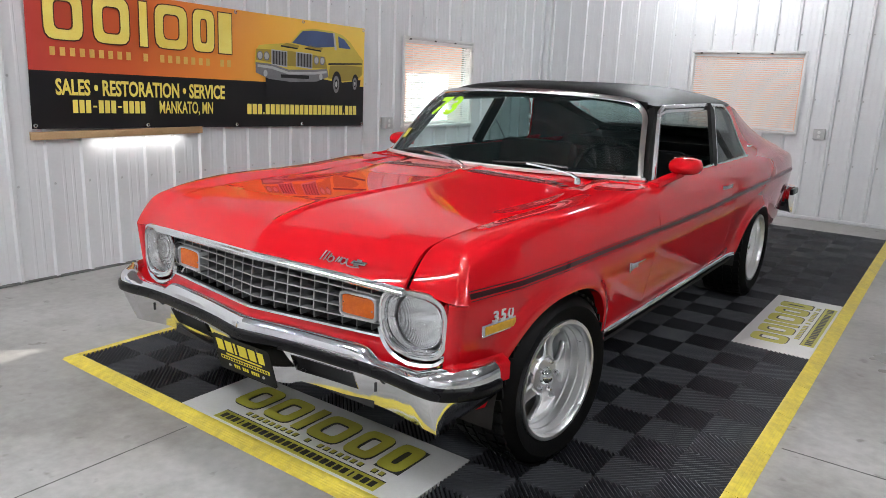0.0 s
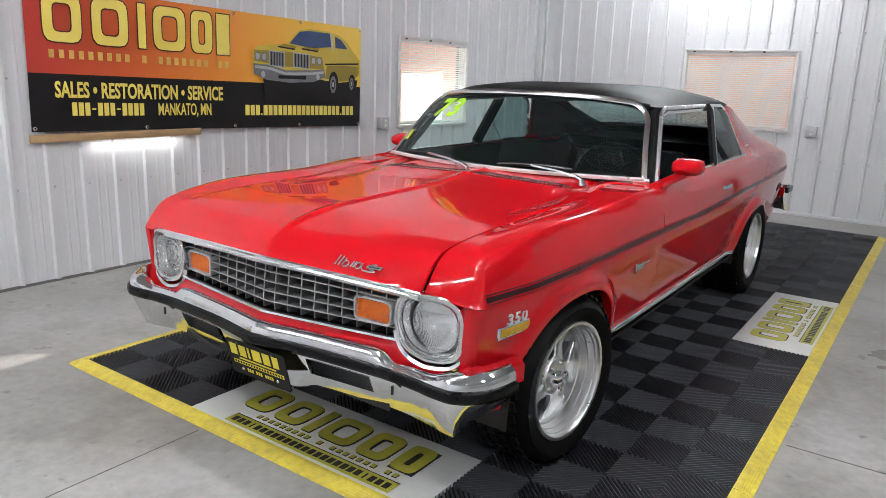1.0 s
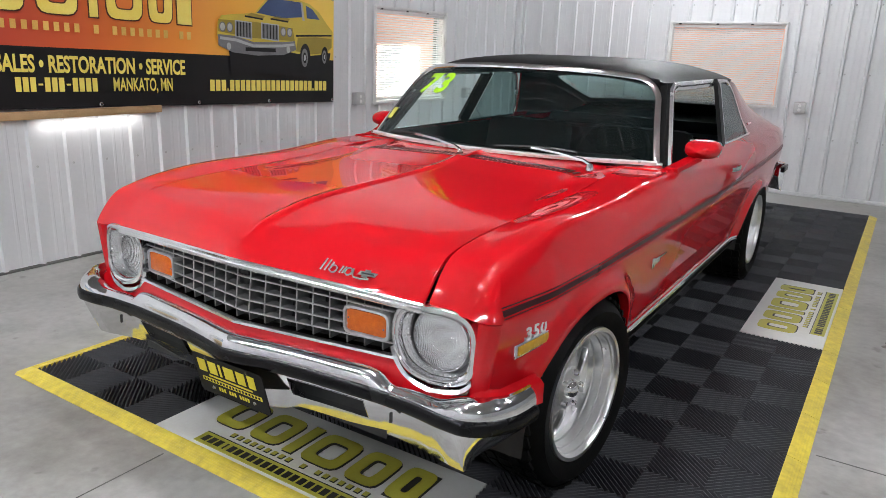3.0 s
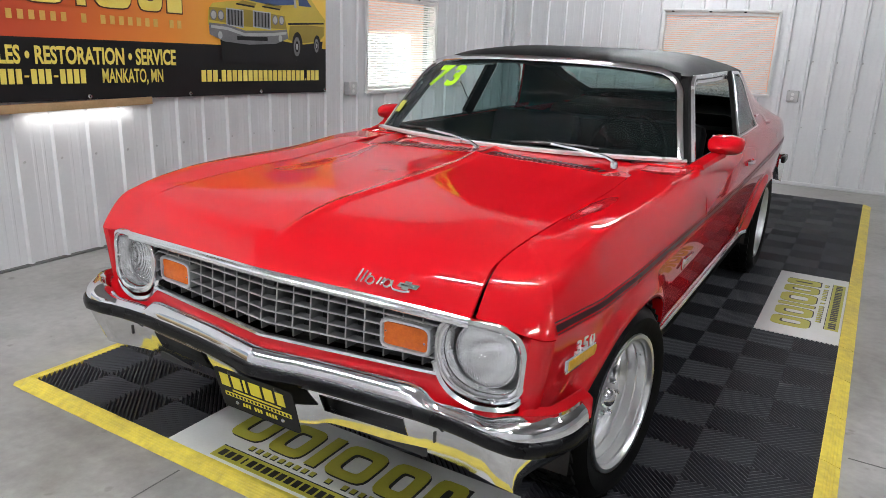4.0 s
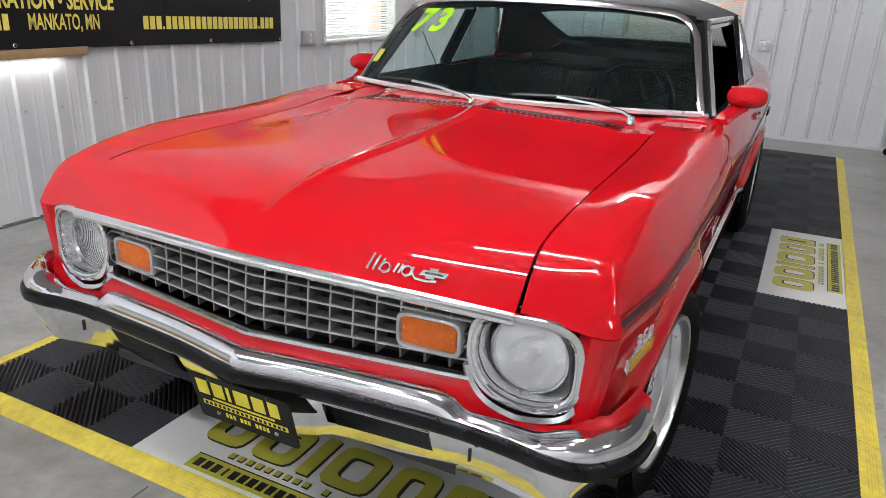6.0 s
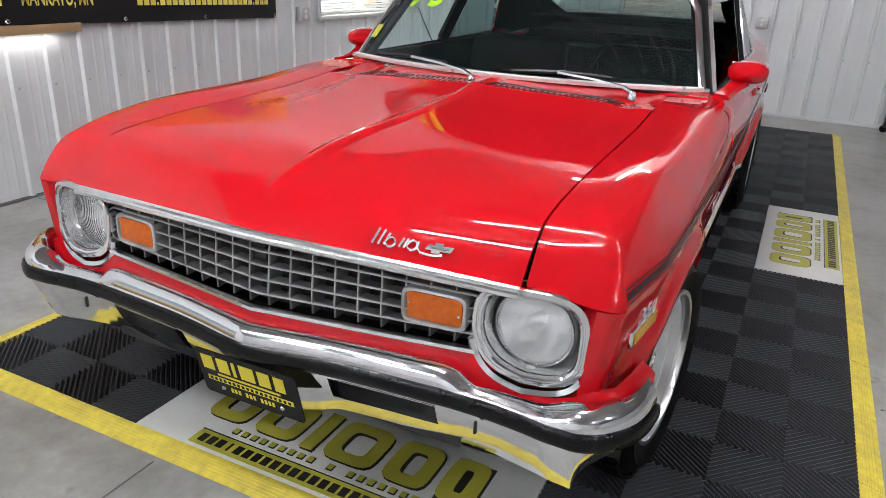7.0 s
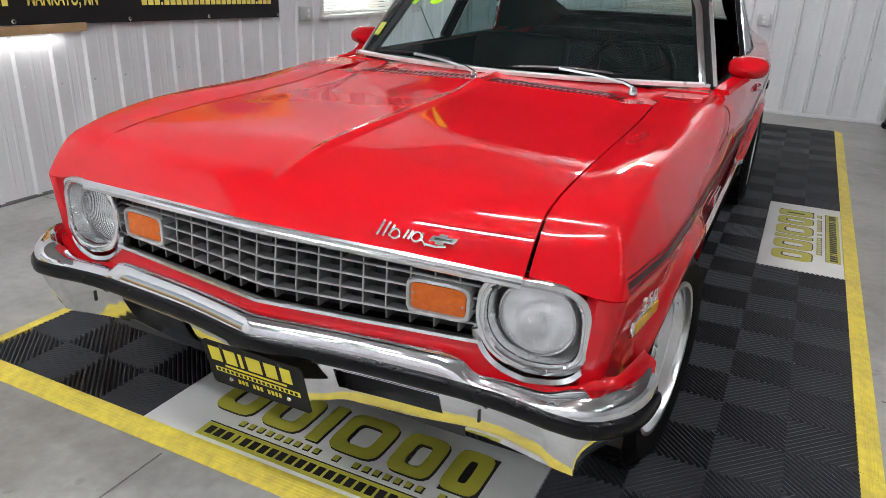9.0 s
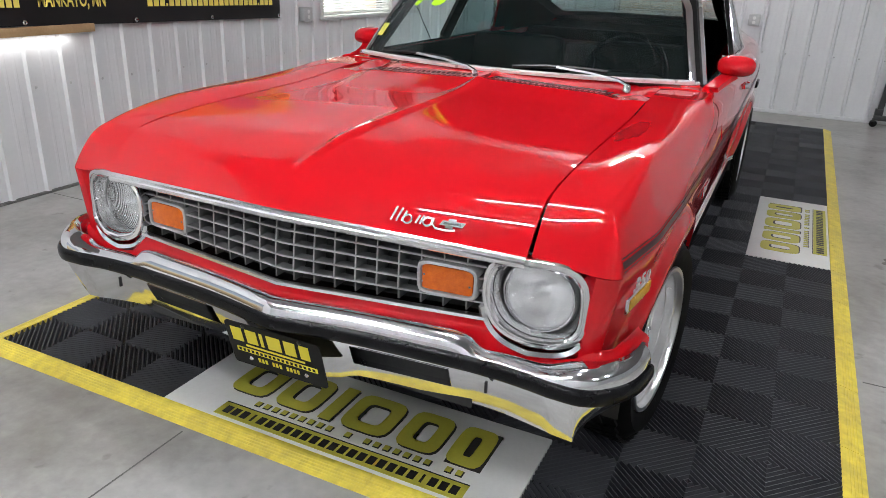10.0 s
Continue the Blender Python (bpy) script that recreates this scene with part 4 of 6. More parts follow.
for i, (u, y, z) in enumerate(line):
    a = max(0, (i - 16) / 5)
    ox, oy = 0.030 * a, -0.010 * (1 - 0.8 * a)
    vp.append([(u, y, z), (u + ox * 0.2, y + oy * 0.2, z - 0.008), (u + ox * 0.7, y + oy * 0.7, z - 0.014), (u + ox, y + oy, z - 0.024), (u + ox, y + oy, z - 0.08)])
s = Shape().grid(vp, flip=True)
s.grid([[(-x, y, z) for x, y, z in r] for r in vp])
part("front_valance", s, RED, car, "red filler panel above the bumper", angle=50)

# -- bumper
bumper = new("front_bumper")
bumper.parent = car
tagged(bumper, label="chrome wrap-round front bumper with a black rubber strip")
BU = [0.0, 0.06, 0.15, 0.25, 0.35, 0.45, 0.50, 0.54, 0.60, 0.68, 0.74, 0.79, 0.832, 0.865, 0.889, 0.903, 0.911, 0.915]
BY = [-0.130, -0.121, -0.105, -0.091, -0.082, -0.075, -0.071, -0.069, -0.069, -0.075, -0.083, -0.084, -0.070, -0.040, -0.006, 0.028, 0.065, 0.105]


def bumper_path(k):
    """Fine stations: plan point and outward direction."""
    out = []
    t = np.linspace(0, len(BU) - 1, k)
    u, y = herm(range(len(BU)), BU, t), herm(range(len(BY)), BY, t)
    for i in range(k):
        a, b = max(i - 1, 0), min(i + 1, k - 1)
        d = Vector((u[b] - u[a], y[b] - y[a], 0)).normalized()
        out.append((Vector((u[i], y[i], 0)), Vector((d.y, -d.x, 0)) if i else Vector((0, -1, 0))))
    return out


bp_ = bumper_path(70)
top_b = lambda u: float(herm([0, 0.42, 0.47, 0.515, 0.56, 0.68, 0.74, 0.79, 0.86, 0.92], [0.540, 0.544, 0.545, 0.540, 0.512, 0.510, 0.524, 0.540, 0.547, 0.553], u))
back_b = lambda u: float(herm([0, 0.45, 0.49, 0.55, 0.70, 0.76, 0.84, 0.92], [0.064, 0.062, 0.056, 0.050, 0.058, 0.070, 0.060, 0.030], u))
low_b = lambda u: float(herm([0, 0.12, 0.17, 0.22, 0.5, 0.70, 0.79, 0.85, 0.92], [0.302, 0.302, 0.314, 0.336, 0.340, 0.332, 0.330, 0.346, 0.374], u))


def mirrored_grid(rows_):
    s = Shape().grid(rows_, flip=True)
    s.grid([[(-x, y, z) for x, y, z in r] for r in rows_])
    return s


up_rows, st_rows, lo_rows = [], [], []
SLOT = (0.228, 0.484)
for p, o in bp_:
    u = p.x
    zt, bk_ = top_b(u), back_b(u)
    def q(off, z):
        v = p + o * off
        return (v.x, v.y, z)
    rk = min(1.0, max(0.1, (zt - 0.506) / 0.034))
    up_rows.append([q(-bk_, zt - 0.055), q(-bk_, zt - 0.010), q(-bk_ + 0.008, zt), q(-bk_ * 0.75, zt + 0.002), q(-bk_ * 0.5, zt + 0.001), q(-0.020, zt - 0.003), q(-0.012, zt - 0.008), q(-0.005, zt - 0.015 * rk), q(-0.001, zt - 0.024 * rk), q(0.001, zt - 0.032 * rk), q(0.002, 0.504), q(-0.002, 0.500)])
    st_rows.append([q(-0.004, 0.505), q(0.006, 0.505), q(0.0105, 0.501), q(0.0125, 0.492), q(0.0125, 0.478), q(0.010, 0.468), q(0.005, 0.464), q(-0.004, 0.464)])
    zl = low_b(u)
    ez = min(1, max(0, (u - 0.58) / 0.24))
    back = (0.006 + 0.056 * (0.464 - zl) / 0.13) * (1 - 0.2 * ez + 1.1 * min(1, max(0, (u - 0.80) / 0.08)))
    lo_rows.append((p, o, zl, back))


def low_pt(i, t):
    """A point on the lower face, t from the strip (0) to the bottom edge (1)."""
    p, o, zl, back = lo_rows[i]
    z = 0.467 + (zl - 0.467) * t
    off = 0.001 - back * (0.55 * t + 0.45 * t ** 1.5)
    v = p + o * off
    return (v.x, v.y, z)


T0, T1 = 0.10, 0.60
lower = Shape()
cols = list(range(len(lo_rows)))
for i in cols[:-1]:
    um = (lo_rows[i][0].x + lo_rows[i + 1][0].x) / 2
    slot = SLOT[0] < um < SLOT[1]
    lev = [0.0, 0.05, T0, 0.22, 0.35, 0.48, T1, 0.70, 0.80, 0.90, 1.0]
    for a, b in zip(lev, lev[1:]):
        if slot and T0 - 1e-6 <= a and b <= T1 + 1e-6:
            continue
        f4 = [low_pt(i, a), low_pt(i + 1, a), low_pt(i + 1, b), low_pt(i, b)]
        lower.add(f4, [(3, 2, 1, 0)])
        lower.add([(-x, y, z) for x, y, z in f4], [(0, 1, 2, 3)])
    # rolled bottom edge
    e0, e1 = Vector(low_pt(i, 1)), Vector(low_pt(i + 1, 1))
    o0, o1 = lo_rows[i][1], lo_rows[i + 1][1]
    f4 = [tuple(e0), tuple(e1), tuple(e1 - o1 * 0.022 + Vector((0, 0, 0.004))), tuple(e0 - o0 * 0.022 + Vector((0, 0, 0.004)))]
    lower.add(f4, [(3, 2, 1, 0)])
    lower.add([(-x, y, z) for x, y, z in f4], [(0, 1, 2, 3)])


weld(part("upper_bar", mirrored_grid(up_rows), CHROME, bumper, "chrome upper ledge", angle=40))
weld(part("rubber_strip", mirrored_grid(st_rows), RUBBER, bumper, "black rubber strip", angle=40))
weld(part("lower_face", lower, CHROME, bumper, "chrome lower face with two air slots"))
# rims of the air slots, and dark sheets coloured as the shade behind them
for sx in (1, -1):
    idx = [i for i in cols if SLOT[0] - 0.006 < lo_rows[i][0].x < SLOT[1] + 0.006]
    ring = [low_pt(i, T0) for i in idx] + [low_pt(idx[-1], t) for t in (0.22, 0.35, 0.48)] + [low_pt(i, T1) for i in idx[::-1]] + [low_pt(idx[0], t) for t in (0.48, 0.35, 0.22)]
    ring = [Vector((sx * x, y, z)) for x, y, z in ring]
    part("slot_rim", Shape().grid([[tuple(p + Vector((0, -0.002, 0))), tuple(p + Vector((0, 0.022, 0)))] for p in ring], loop=True, flip=sx > 0), CHROME, bumper)
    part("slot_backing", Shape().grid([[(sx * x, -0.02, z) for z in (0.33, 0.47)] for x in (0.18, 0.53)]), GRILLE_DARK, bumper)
for sx in (1, -1):
    # the notch is a near-black block, its shade put into the colour
    part("jack_notch", Shape().box((sx * 0.585, -0.077, 0.440), (0.006, 0.008, 0.030), 0.001, None), GRILLE_DARK, bumper, "dark jack notch", angle=0)
part("bumper_back", Shape().box((0, 0.02, 0.43), (1.50, 0.05, 0.10), 0.01), UNDER, bumper)

# -- show plate under the bumper, lettering drawn as plain blocks
PLATE_YELLOW = surf("plate_yellow", (0.80, 0.68, 0.05), (0.74, 0.62, 0.04), 0.4)
PLATE_BLACK = surf("plate_black", (0.008, 0.008, 0.008), None, 0.4, rvar=0.05, spec=0.15)
plate = new("show_plate")
plate.parent = car
plate.matrix_local = Matrix.Translation((0.008, -0.112, 0.384)) @ Matrix.Rotation(radians(90 + 14), 4, "X")
tagged(plate, label="black show plate with yellow block lettering")
PW, PH = 0.152, 0.074
pc = []
for cx_, cy_, a0 in ((1, 1, 0), (-1, 1, 90), (-1, -1, 180), (1, -1, 270)):
    for k in range(5):
        a = radians(a0 + 22.5 * k)
        pc.append((cx_ * (PW - 0.012) + 0.012 * math.cos(a), cy_ * (PH - 0.012) + 0.012 * math.sin(a)))
part("plate", Shape().poly(pc, 0.003), PLATE_BLACK, plate, angle=20)
for x, w in ((-0.117, 0.036), (-0.069, 0.036), (-0.036, 0.010), (0.004, 0.044), (0.055, 0.036), (0.100, 0.030)):
    part("name_block", Shape().box((x, 0.034, 0.0036), (w, 0.046, 0.0016), 0.0006), PLATE_YELLOW, plate, angle=0)
part("text_bar", Shape().box((0.0, 0.000, 0.0036), (0.19, 0.006, 0.0012)), PLATE_YELLOW, plate, angle=0)
part("web_band", Shape().box((0.0, -0.018, 0.0036), (0.26, 0.015, 0.0012)), PLATE_YELLOW, plate, angle=0)
for k in range(18):
    part("text_mark", Shape().box((-0.119 + 0.014 * k, -0.018, 0.0044), (0.008, 0.009, 0.0008)), PLATE_BLACK, plate, angle=0)
for k in range(12):
    if k not in (3, 7):
        part("text_mark", Shape().box((-0.062 + 0.0115 * k, -0.044, 0.0036), (0.007, 0.014, 0.0012)), PLATE_YELLOW, plate, angle=0)
for d in (-1, 1):
    part("bolt", Shape().lathe([(0, 0.007), (0.005, 0.006), (0.0065, 0.003)], 12, Matrix.Translation((d * 0.09, -0.046, 0))), BRIGHT, plate)
    part("bolt", Shape().lathe([(0, 0.007), (0.005, 0.006), (0.0065, 0.003)], 12, Matrix.Translation((d * 0.09, 0.066, 0))), TRIM_BLACK, plate)

# ---- stripes, mouldings, badges, glass furniture ----
def on_side(y, z, lift=0.0):
    return (float(side_u(np.array(y), np.array(z))) + lift, y, z)


stripe_z = lambda y: float(herm([0.0, 0.57, 1.45, 2.14, 2.54, 3.16, 4.1, 4.84], [0.753, 0.751, 0.751, 0.750, 0.762, 0.772, 0.778, 0.755], y))


def stripe_pt(y, z, lift):
    """On the skin beside the stripe: the fender's own curve ahead of the door, the common side behind it."""
    if y > 1.46:
        return on_side(y, z, lift)
    st = fp[nf + nc - 8:]
    xs_ = [float(np.interp(z, r[:14, 2], r[:14, 0])) for r in st]
    ys_ = [float(np.interp(z, r[:14, 2], r[:14, 1])) for r in st]
    return (float(np.interp(y, ys_, xs_)) + lift, y, z)


for lo_, hi_ in ((-0.007, 0.009), (0.0135, 0.0170), (-0.0145, -0.0115)):
    for y0_, y1_, n_ in ((0.042, 1.463, 48), (1.4675, 2.7365, 30), (2.740, 4.84, 40)):
        rows_ = [[stripe_pt(y, stripe_z(y) + lo_ + (hi_ - lo_) * k / 3, 0.0016) for k in range(4)] for y in np.linspace(y0_, y1_, n_)]
        both("pinstripe", Shape().grid(rows_, flip=False), STRIPE, car, "dark red pinstripe tape")
# rocker mouldings
rk = [on_side(y, 0.372, 0.004) for y in np.linspace(0.985, 2.975, 30)]
both("rocker_moulding", Shape().sweep(rk, [(0.006, -0.014), (0.011, -0.009), (0.010, -0.003), (0.003, -0.001), (0.010, 0.003), (0.007, 0.010), (-0.008, 0.012), (-0.008, -0.014)], up=(0, 0, 1)), CHROME, car, "chrome rocker moulding")
both("rocker_pan", Shape().grid([[(x, y, z) for x, z in ((0.852, 0.357), (0.83, 0.32), (0.78, 0.30), (0.70, 0.30))] for y in np.linspace(0.95, 3.0, 8)]), UNDER, car)


def words(name, text, size, depth, mat, parent, m, label="", shear=0.0, align="CENTER", sx=1.0, thick=0.0):
    cu = bpy.data.curves.new(name, "FONT")
    cu.body, cu.size, cu.extrude, cu.align_x, cu.shear, cu.offset = text, size, depth, align, shear, thick
    cu.align_y, cu.resolution_u = "CENTER", 3
    tmp = bpy.data.objects.new("tmp", cu)
    me = bpy.data.meshes.new_from_object(tmp)
    bpy.data.objects.remove(tmp)
    me.name = name
    me.materials.clear()
    me.materials.append(mat)
    ob = new(name, me)
    ob.parent = parent
    ob.matrix_local = m @ Matrix.Diagonal((sx, 1, 1, 1))
    return tagged(ob, label=label)


PALE = surf("pale_badge_metal", (0.86, 0.86, 0.87), (0.80, 0.80, 0.81), 0.25, 0.45)
# engine badge and side marker on each fender
for sx in (1, -1):
    yb, zb = 0.188, 0.644
    ub_ = on_side(yb, zb)[0]
    face = Matrix.Translation((sx * (ub_ - 0.003), yb, zb)) @ Matrix.Rotation(radians(sx * (90 - 7)), 4, "Z") @ Matrix.Rotation(radians(90 - 1), 4, "X")
    mk = new("side_marker")
    mk.parent = car
    mk.matrix_local = face
    tagged(mk, label="amber side marker with chrome engine badge")
    part("frame", Shape().box((0, -0.012, 0.004), (0.172, 0.040, 0.012), 0.003), BRIGHT, mk, "bright frame")
    part("lens", Shape().box((0, -0.012, 0.010), (0.148, 0.026, 0.006), 0.002), YELLOW_LENS, mk, "yellow lens")
    for k, ch in enumerate("350"):
        words("numeral", ch, 0.052, 0.004, PALE, mk, pose(0.012 + 0.036 * (k - 1), 0.022, 0.007), "chrome raised numeral", sx=1.15, thick=0.0012)
    # model emblem further back, drawn as plain chrome shapes
    em = new("fender_emblem")
    em.parent = car
    y2, z2 = 1.225, 0.632
    em.matrix_local = Matrix.Translation((sx * (on_side(y2, z2)[0] + 0.001), y2, z2)) @ Matrix.Rotation(radians(sx * 90), 4, "Z") @ Matrix.Rotation(radians(90), 4, "X")
    tagged(em, label="small chrome script emblem")
    for k, (x, w, h) in enumerate(((-0.055, 0.012, 0.042), (-0.036, 0.012, 0.036), (-0.016, 0.018, 0.024), (0.006, 0.016, 0.024), (0.026, 0.016, 0.024))):
        part("stroke", Shape().box((x, 0, 0.004), (w, h, 0.006), 0.0015, pose(0, 0, 0, 0, 0, 0)), CHROME, em)
    part("tail_stroke", Shape().box((0.07, 0.006, 0.004), (0.10, 0.006, 0.005), 0.001), CHROME, em)

# hood emblem: slanted chrome strokes and a small cross-shaped badge
he = new("hood_emblem")
he.parent = car
hu = 0.395
hz = float(hood_front(hu)[1])
hy0 = float(hood_front(hu)[0])
zz = hz + (float(hood_top(np.array(hu), np.array(hy0 + 0.030))) - hz) * float(roll(np.array(0.030)))
he.matrix_local = Matrix.Translation((hu + 0.008, hy0 + 0.028, zz - 0.002)) @ Matrix.Rotation(radians(5), 4, "Z") @ Matrix.Rotation(radians(44), 4, "X")
tagged(he, label="chrome script emblem with a small badge")
stroke = lambda pts_, r=0.0028: Shape().tube([(x, y, 0.004) for x, y in pts_], r, 6)
for pts_ in ([(-0.098, -0.016), (-0.091, 0.022)], [(-0.084, -0.016), (-0.077, 0.020)], [(-0.071, -0.014), (-0.065, 0.014)], [(-0.058 + 0.011 * math.cos(a), -0.006 + 0.011 * math.sin(a)) for a in np.linspace(0, 6.2, 13)], [(-0.036, -0.014), (-0.030, 0.008)], [(-0.026, -0.014), (-0.020, 0.008)], [(-0.008 + 0.011 * math.cos(a), -0.005 + 0.011 * math.sin(a)) for a in np.linspace(0, 6.2, 13)], [(0.004, 0.006), (0.006, -0.010), (0.014, -0.018), (0.040, -0.020), (0.062, -0.016)]):
    part("script_stroke", stroke(pts_), BRIGHT, he)
part("badge", Shape().poly([(0.022, -0.009), (0.037, -0.009), (0.037, -0.015), (0.056, -0.015), (0.056, -0.009), (0.078, -0.009), (0.084, 0.004), (0.060, 0.004), (0.060, 0.010), (0.041, 0.010), (0.041, 0.004), (0.028, 0.004)], 0.006), CHROME, he, "small chrome badge", angle=20)
part("badge_bar", Shape().box((0.053, -0.0025, 0.0066), (0.040, 0.004, 0.0008)), TRIM_BLACK, he, angle=0)

# door handles
for sx in (1, -1):
    h = new("door_handle")
    h.parent = door_l if sx > 0 else door_r
    u0 = on_side(2.52, 0.840)[0]
    h.matrix_local = Matrix.Translation((sx * u0, 2.52, 0.840))
    tagged(h, label="chrome door handle")
    part("lever", Shape().sweep([(sx * 0.004, -0.085, 0), (sx * 0.020, -0.06, 0.001), (sx * 0.025, 0.0, 0.002), (sx * 0.020, 0.05, 0.001), (sx * 0.006, 0.08, 0)], [(0.004, -0.010), (0.005, 0.0), (0.003, 0.010), (-0.004, 0.009), (-0.004, -0.009)]), CHROME, h)
    part("button", Shape().lathe([(0, 0.014), (0.009, 0.013), (0.010, 0.0)], 16, Matrix.Translation((sx * 0.002, 0.045, -0.004)) @ Matrix.Rotation(radians(sx * 90), 4, "Y")), CHROME, h)
    part("lock_barrel", Shape().lathe([(0, 0.006), (0.009, 0.005), (0.011, 0.0)], 16, Matrix.Translation((sx * 0.002, 0.03, -0.055)) @ Matrix.Rotation(radians(sx * 90), 4, "Y")), CHROME, h)

# mirrors
for sx in (1, -1):
    mr = new("door_mirror")
    mr.parent = car
    mr.matrix_local = Matrix.Translation((0.872, 1.735, 1.004) if sx > 0 else (-0.885, 1.80, 0.994))
    tagged(mr, label="red bullet-shaped sport mirror")
    pr = []
    for k in range(17):
        t = k / 16
        y = -0.075 + 0.13 * t
        r = math.sin(min(1, t * 1.25) * math.pi / 2) ** 0.62 if t < 0.8 else 1.0
        row = []
        for j in range(24):
            a = 2 * math.pi * j / 24
            c, s_ = math.cos(a), math.sin(a)
            q_ = (abs(c) ** 2.6 + abs(s_) ** 2.6) ** (-1 / 2.6)
            row.append((sx * (0.074 * r * q_ * c), y, 0.041 * r * q_ * s_ + 0.004 * t))
        row.append(row[0])
        pr.append(row)
    sh = Shape().grid(pr, flip=sx < 0)
    part("housing", sh, RED, mr, "red mirror housing", angle=60)
    part("mirror_glass", Shape().box((0, 0.057, 0.004), (0.128, 0.004, 0.066), 0.0), CHROME, mr, "mirror glass")
    part("foot", Shape().sweep([(sx * -0.062, -0.20, -0.066), (sx * -0.055, -0.14, -0.060), (sx * -0.035, -0.06, -0.044), (sx * -0.012, -0.010, -0.030)], [(0.030, -0.010), (0.026, 0.008), (-0.026, 0.008), (-0.030, -0.010)]), RED, mr, "red mirror foot")

# wipers
def screen_pt(u, t):
    yb, zb = float(ws_base(u)), 0.938
    yt, zt = ws_top(u * 0.86)
    return Vector((u * (1 - 0.14 * t), yb + (yt - yb) * t - 0.015 * math.sin(math.pi * t), zb + (zt - zb) * t))


for piv, elbow, b0, b1 in (((0.535, 1.330, 0.938), (0.245, 0.085), (0.06, 0.075), (0.435, 0.085)), ((-0.078, 1.312, 0.938), (-0.40, 0.085), (-0.60, 0.075), (-0.22, 0.082))):
    wp_ = new("wiper")
    wp_.parent = car
    tagged(wp_, label="windscreen wiper with silver arm and black blade")
    nrm = Vector((0, -0.75, 0.45)).normalized()
    e = screen_pt(*elbow) + nrm * 0.030
    p0 = Vector(piv) + Vector((0, 0, 0.012))
    arm = [p0, p0.lerp(e, 0.12) + Vector((0, 0, 0.010)), p0.lerp(e, 0.5) + Vector((0, 0, 0.010)), e]
    part("arm", Shape().sweep([tuple(p) for p in arm], [(0.008, -0.003), (0.006, 0.005), (-0.006, 0.005), (-0.008, -0.003)]), BRIGHT, wp_, "silver wiper arm")
    part("pivot", Shape().lathe([(0, 0.016), (0.010, 0.015), (0.014, 0.008), (0.016, -0.012)], 20, Matrix.Translation(piv)), BRIGHT, wp_, "chrome pivot cap")
    bl = [screen_pt(b0[0] + (b1[0] - b0[0]) * k / 8, b0[1] + (b1[1] - b0[1]) * k / 8 + 0.022 * math.sin(math.pi * k / 8)) + nrm * 0.012 for k in range(9)]
    part("blade", Shape().sweep([tuple(p) for p in bl], [(0.003, -0.010), (0.007, 0.002), (0.004, 0.012), (-0.004, 0.012), (-0.007, 0.002), (-0.003, -0.010)], up=tuple(nrm)), TRIM_BLACK, wp_, "black wiper blade")

# year painted on the windscreen, and a small yellow sticker
LIME = surf("lime_window_paint", (0.42, 0.80, 0.02), (0.36, 0.70, 0.015), 0.45)
STICK = surf("yellow_sticker", (0.62, 0.62, 0.10), None, 0.5)


def screen_pose(u, t):
    c = screen_pt(u, t)
    ax = (screen_pt(u + 0.05, t) - screen_pt(u - 0.05, t)).normalized()
    ay = (screen_pt(u, t + 0.05) - screen_pt(u, t - 0.05)).normalized()
    az = ax.cross(ay).normalized()
    ay = az.cross(ax)
    m = Matrix((ax, ay, az)).transposed().to_4x4()
    return Matrix.Translation(c + az * 0.006) @ m


for k, ch in enumerate("73"):
    words("year_numeral", ch, 0.178, 0.0008, LIME, car, screen_pose(-0.500 + 0.118 * (k - 0.5), 0.735) @ pose(0, 0, 0.004), "lime green painted numeral", shear=0.16, sx=0.95, thick=0.0065)
part("inspection_sticker", Shape().box((0, 0, 0), (0.045, 0.07, 0.001)), STICK, car, "small yellow windscreen sticker", at=screen_pose(-0.715, 0.33))

# tail: lamp, bumper
RED_LENS = surf("red_lens", (0.28, 0.01, 0.015), None, 0.2)
for sx in (1, -1):
    part("tail_lamp", Shape().box((sx * 0.55, 4.882, 0.70), (0.26, 0.03, 0.13), 0.01), RED_LENS, car, "red tail lamp")
rb = new("rear_bumper")
rb.parent = car
tagged(rb, label="chrome rear bumper with black end pads")
path_r = [(-0.815, 4.84, 0.49), (-0.805, 4.89, 0.49), (-0.75, 4.95, 0.49), (-0.4, 4.98, 0.49), (0, 4.99, 0.49), (0.4, 4.98, 0.49), (0.75, 4.95, 0.49), (0.805, 4.89, 0.49), (0.815, 4.84, 0.49)]
part("bar", Shape().sweep(path_r, [(-0.015, -0.115), (0.006, -0.09), (0.022, 0.0), (0.022, 0.07), (0.006, 0.11), (-0.015, 0.115), (-0.02, 0.0)]), CHROME, rb)
for sx in (1, -1):
    part("pad", Shape().box((sx * 0.832, 4.80, 0.570), (0.03, 0.20, 0.05), 0.01), RUBBER, rb, "black bumper pad")
# sail emblem
for sx in (1, -1):
    part("sail_emblem", Shape().box((sx * 0.757, 3.42, 1.005), (0.012, 0.09, 0.012), 0.003, None), CHROME, car, "small chrome sail badge")

# ---- cabin ----
DASH = surf("dash_vinyl", (0.016, 0.020, 0.022), (0.011, 0.014, 0.015), 0.5, bump=0.2, fine=300)
dp = []
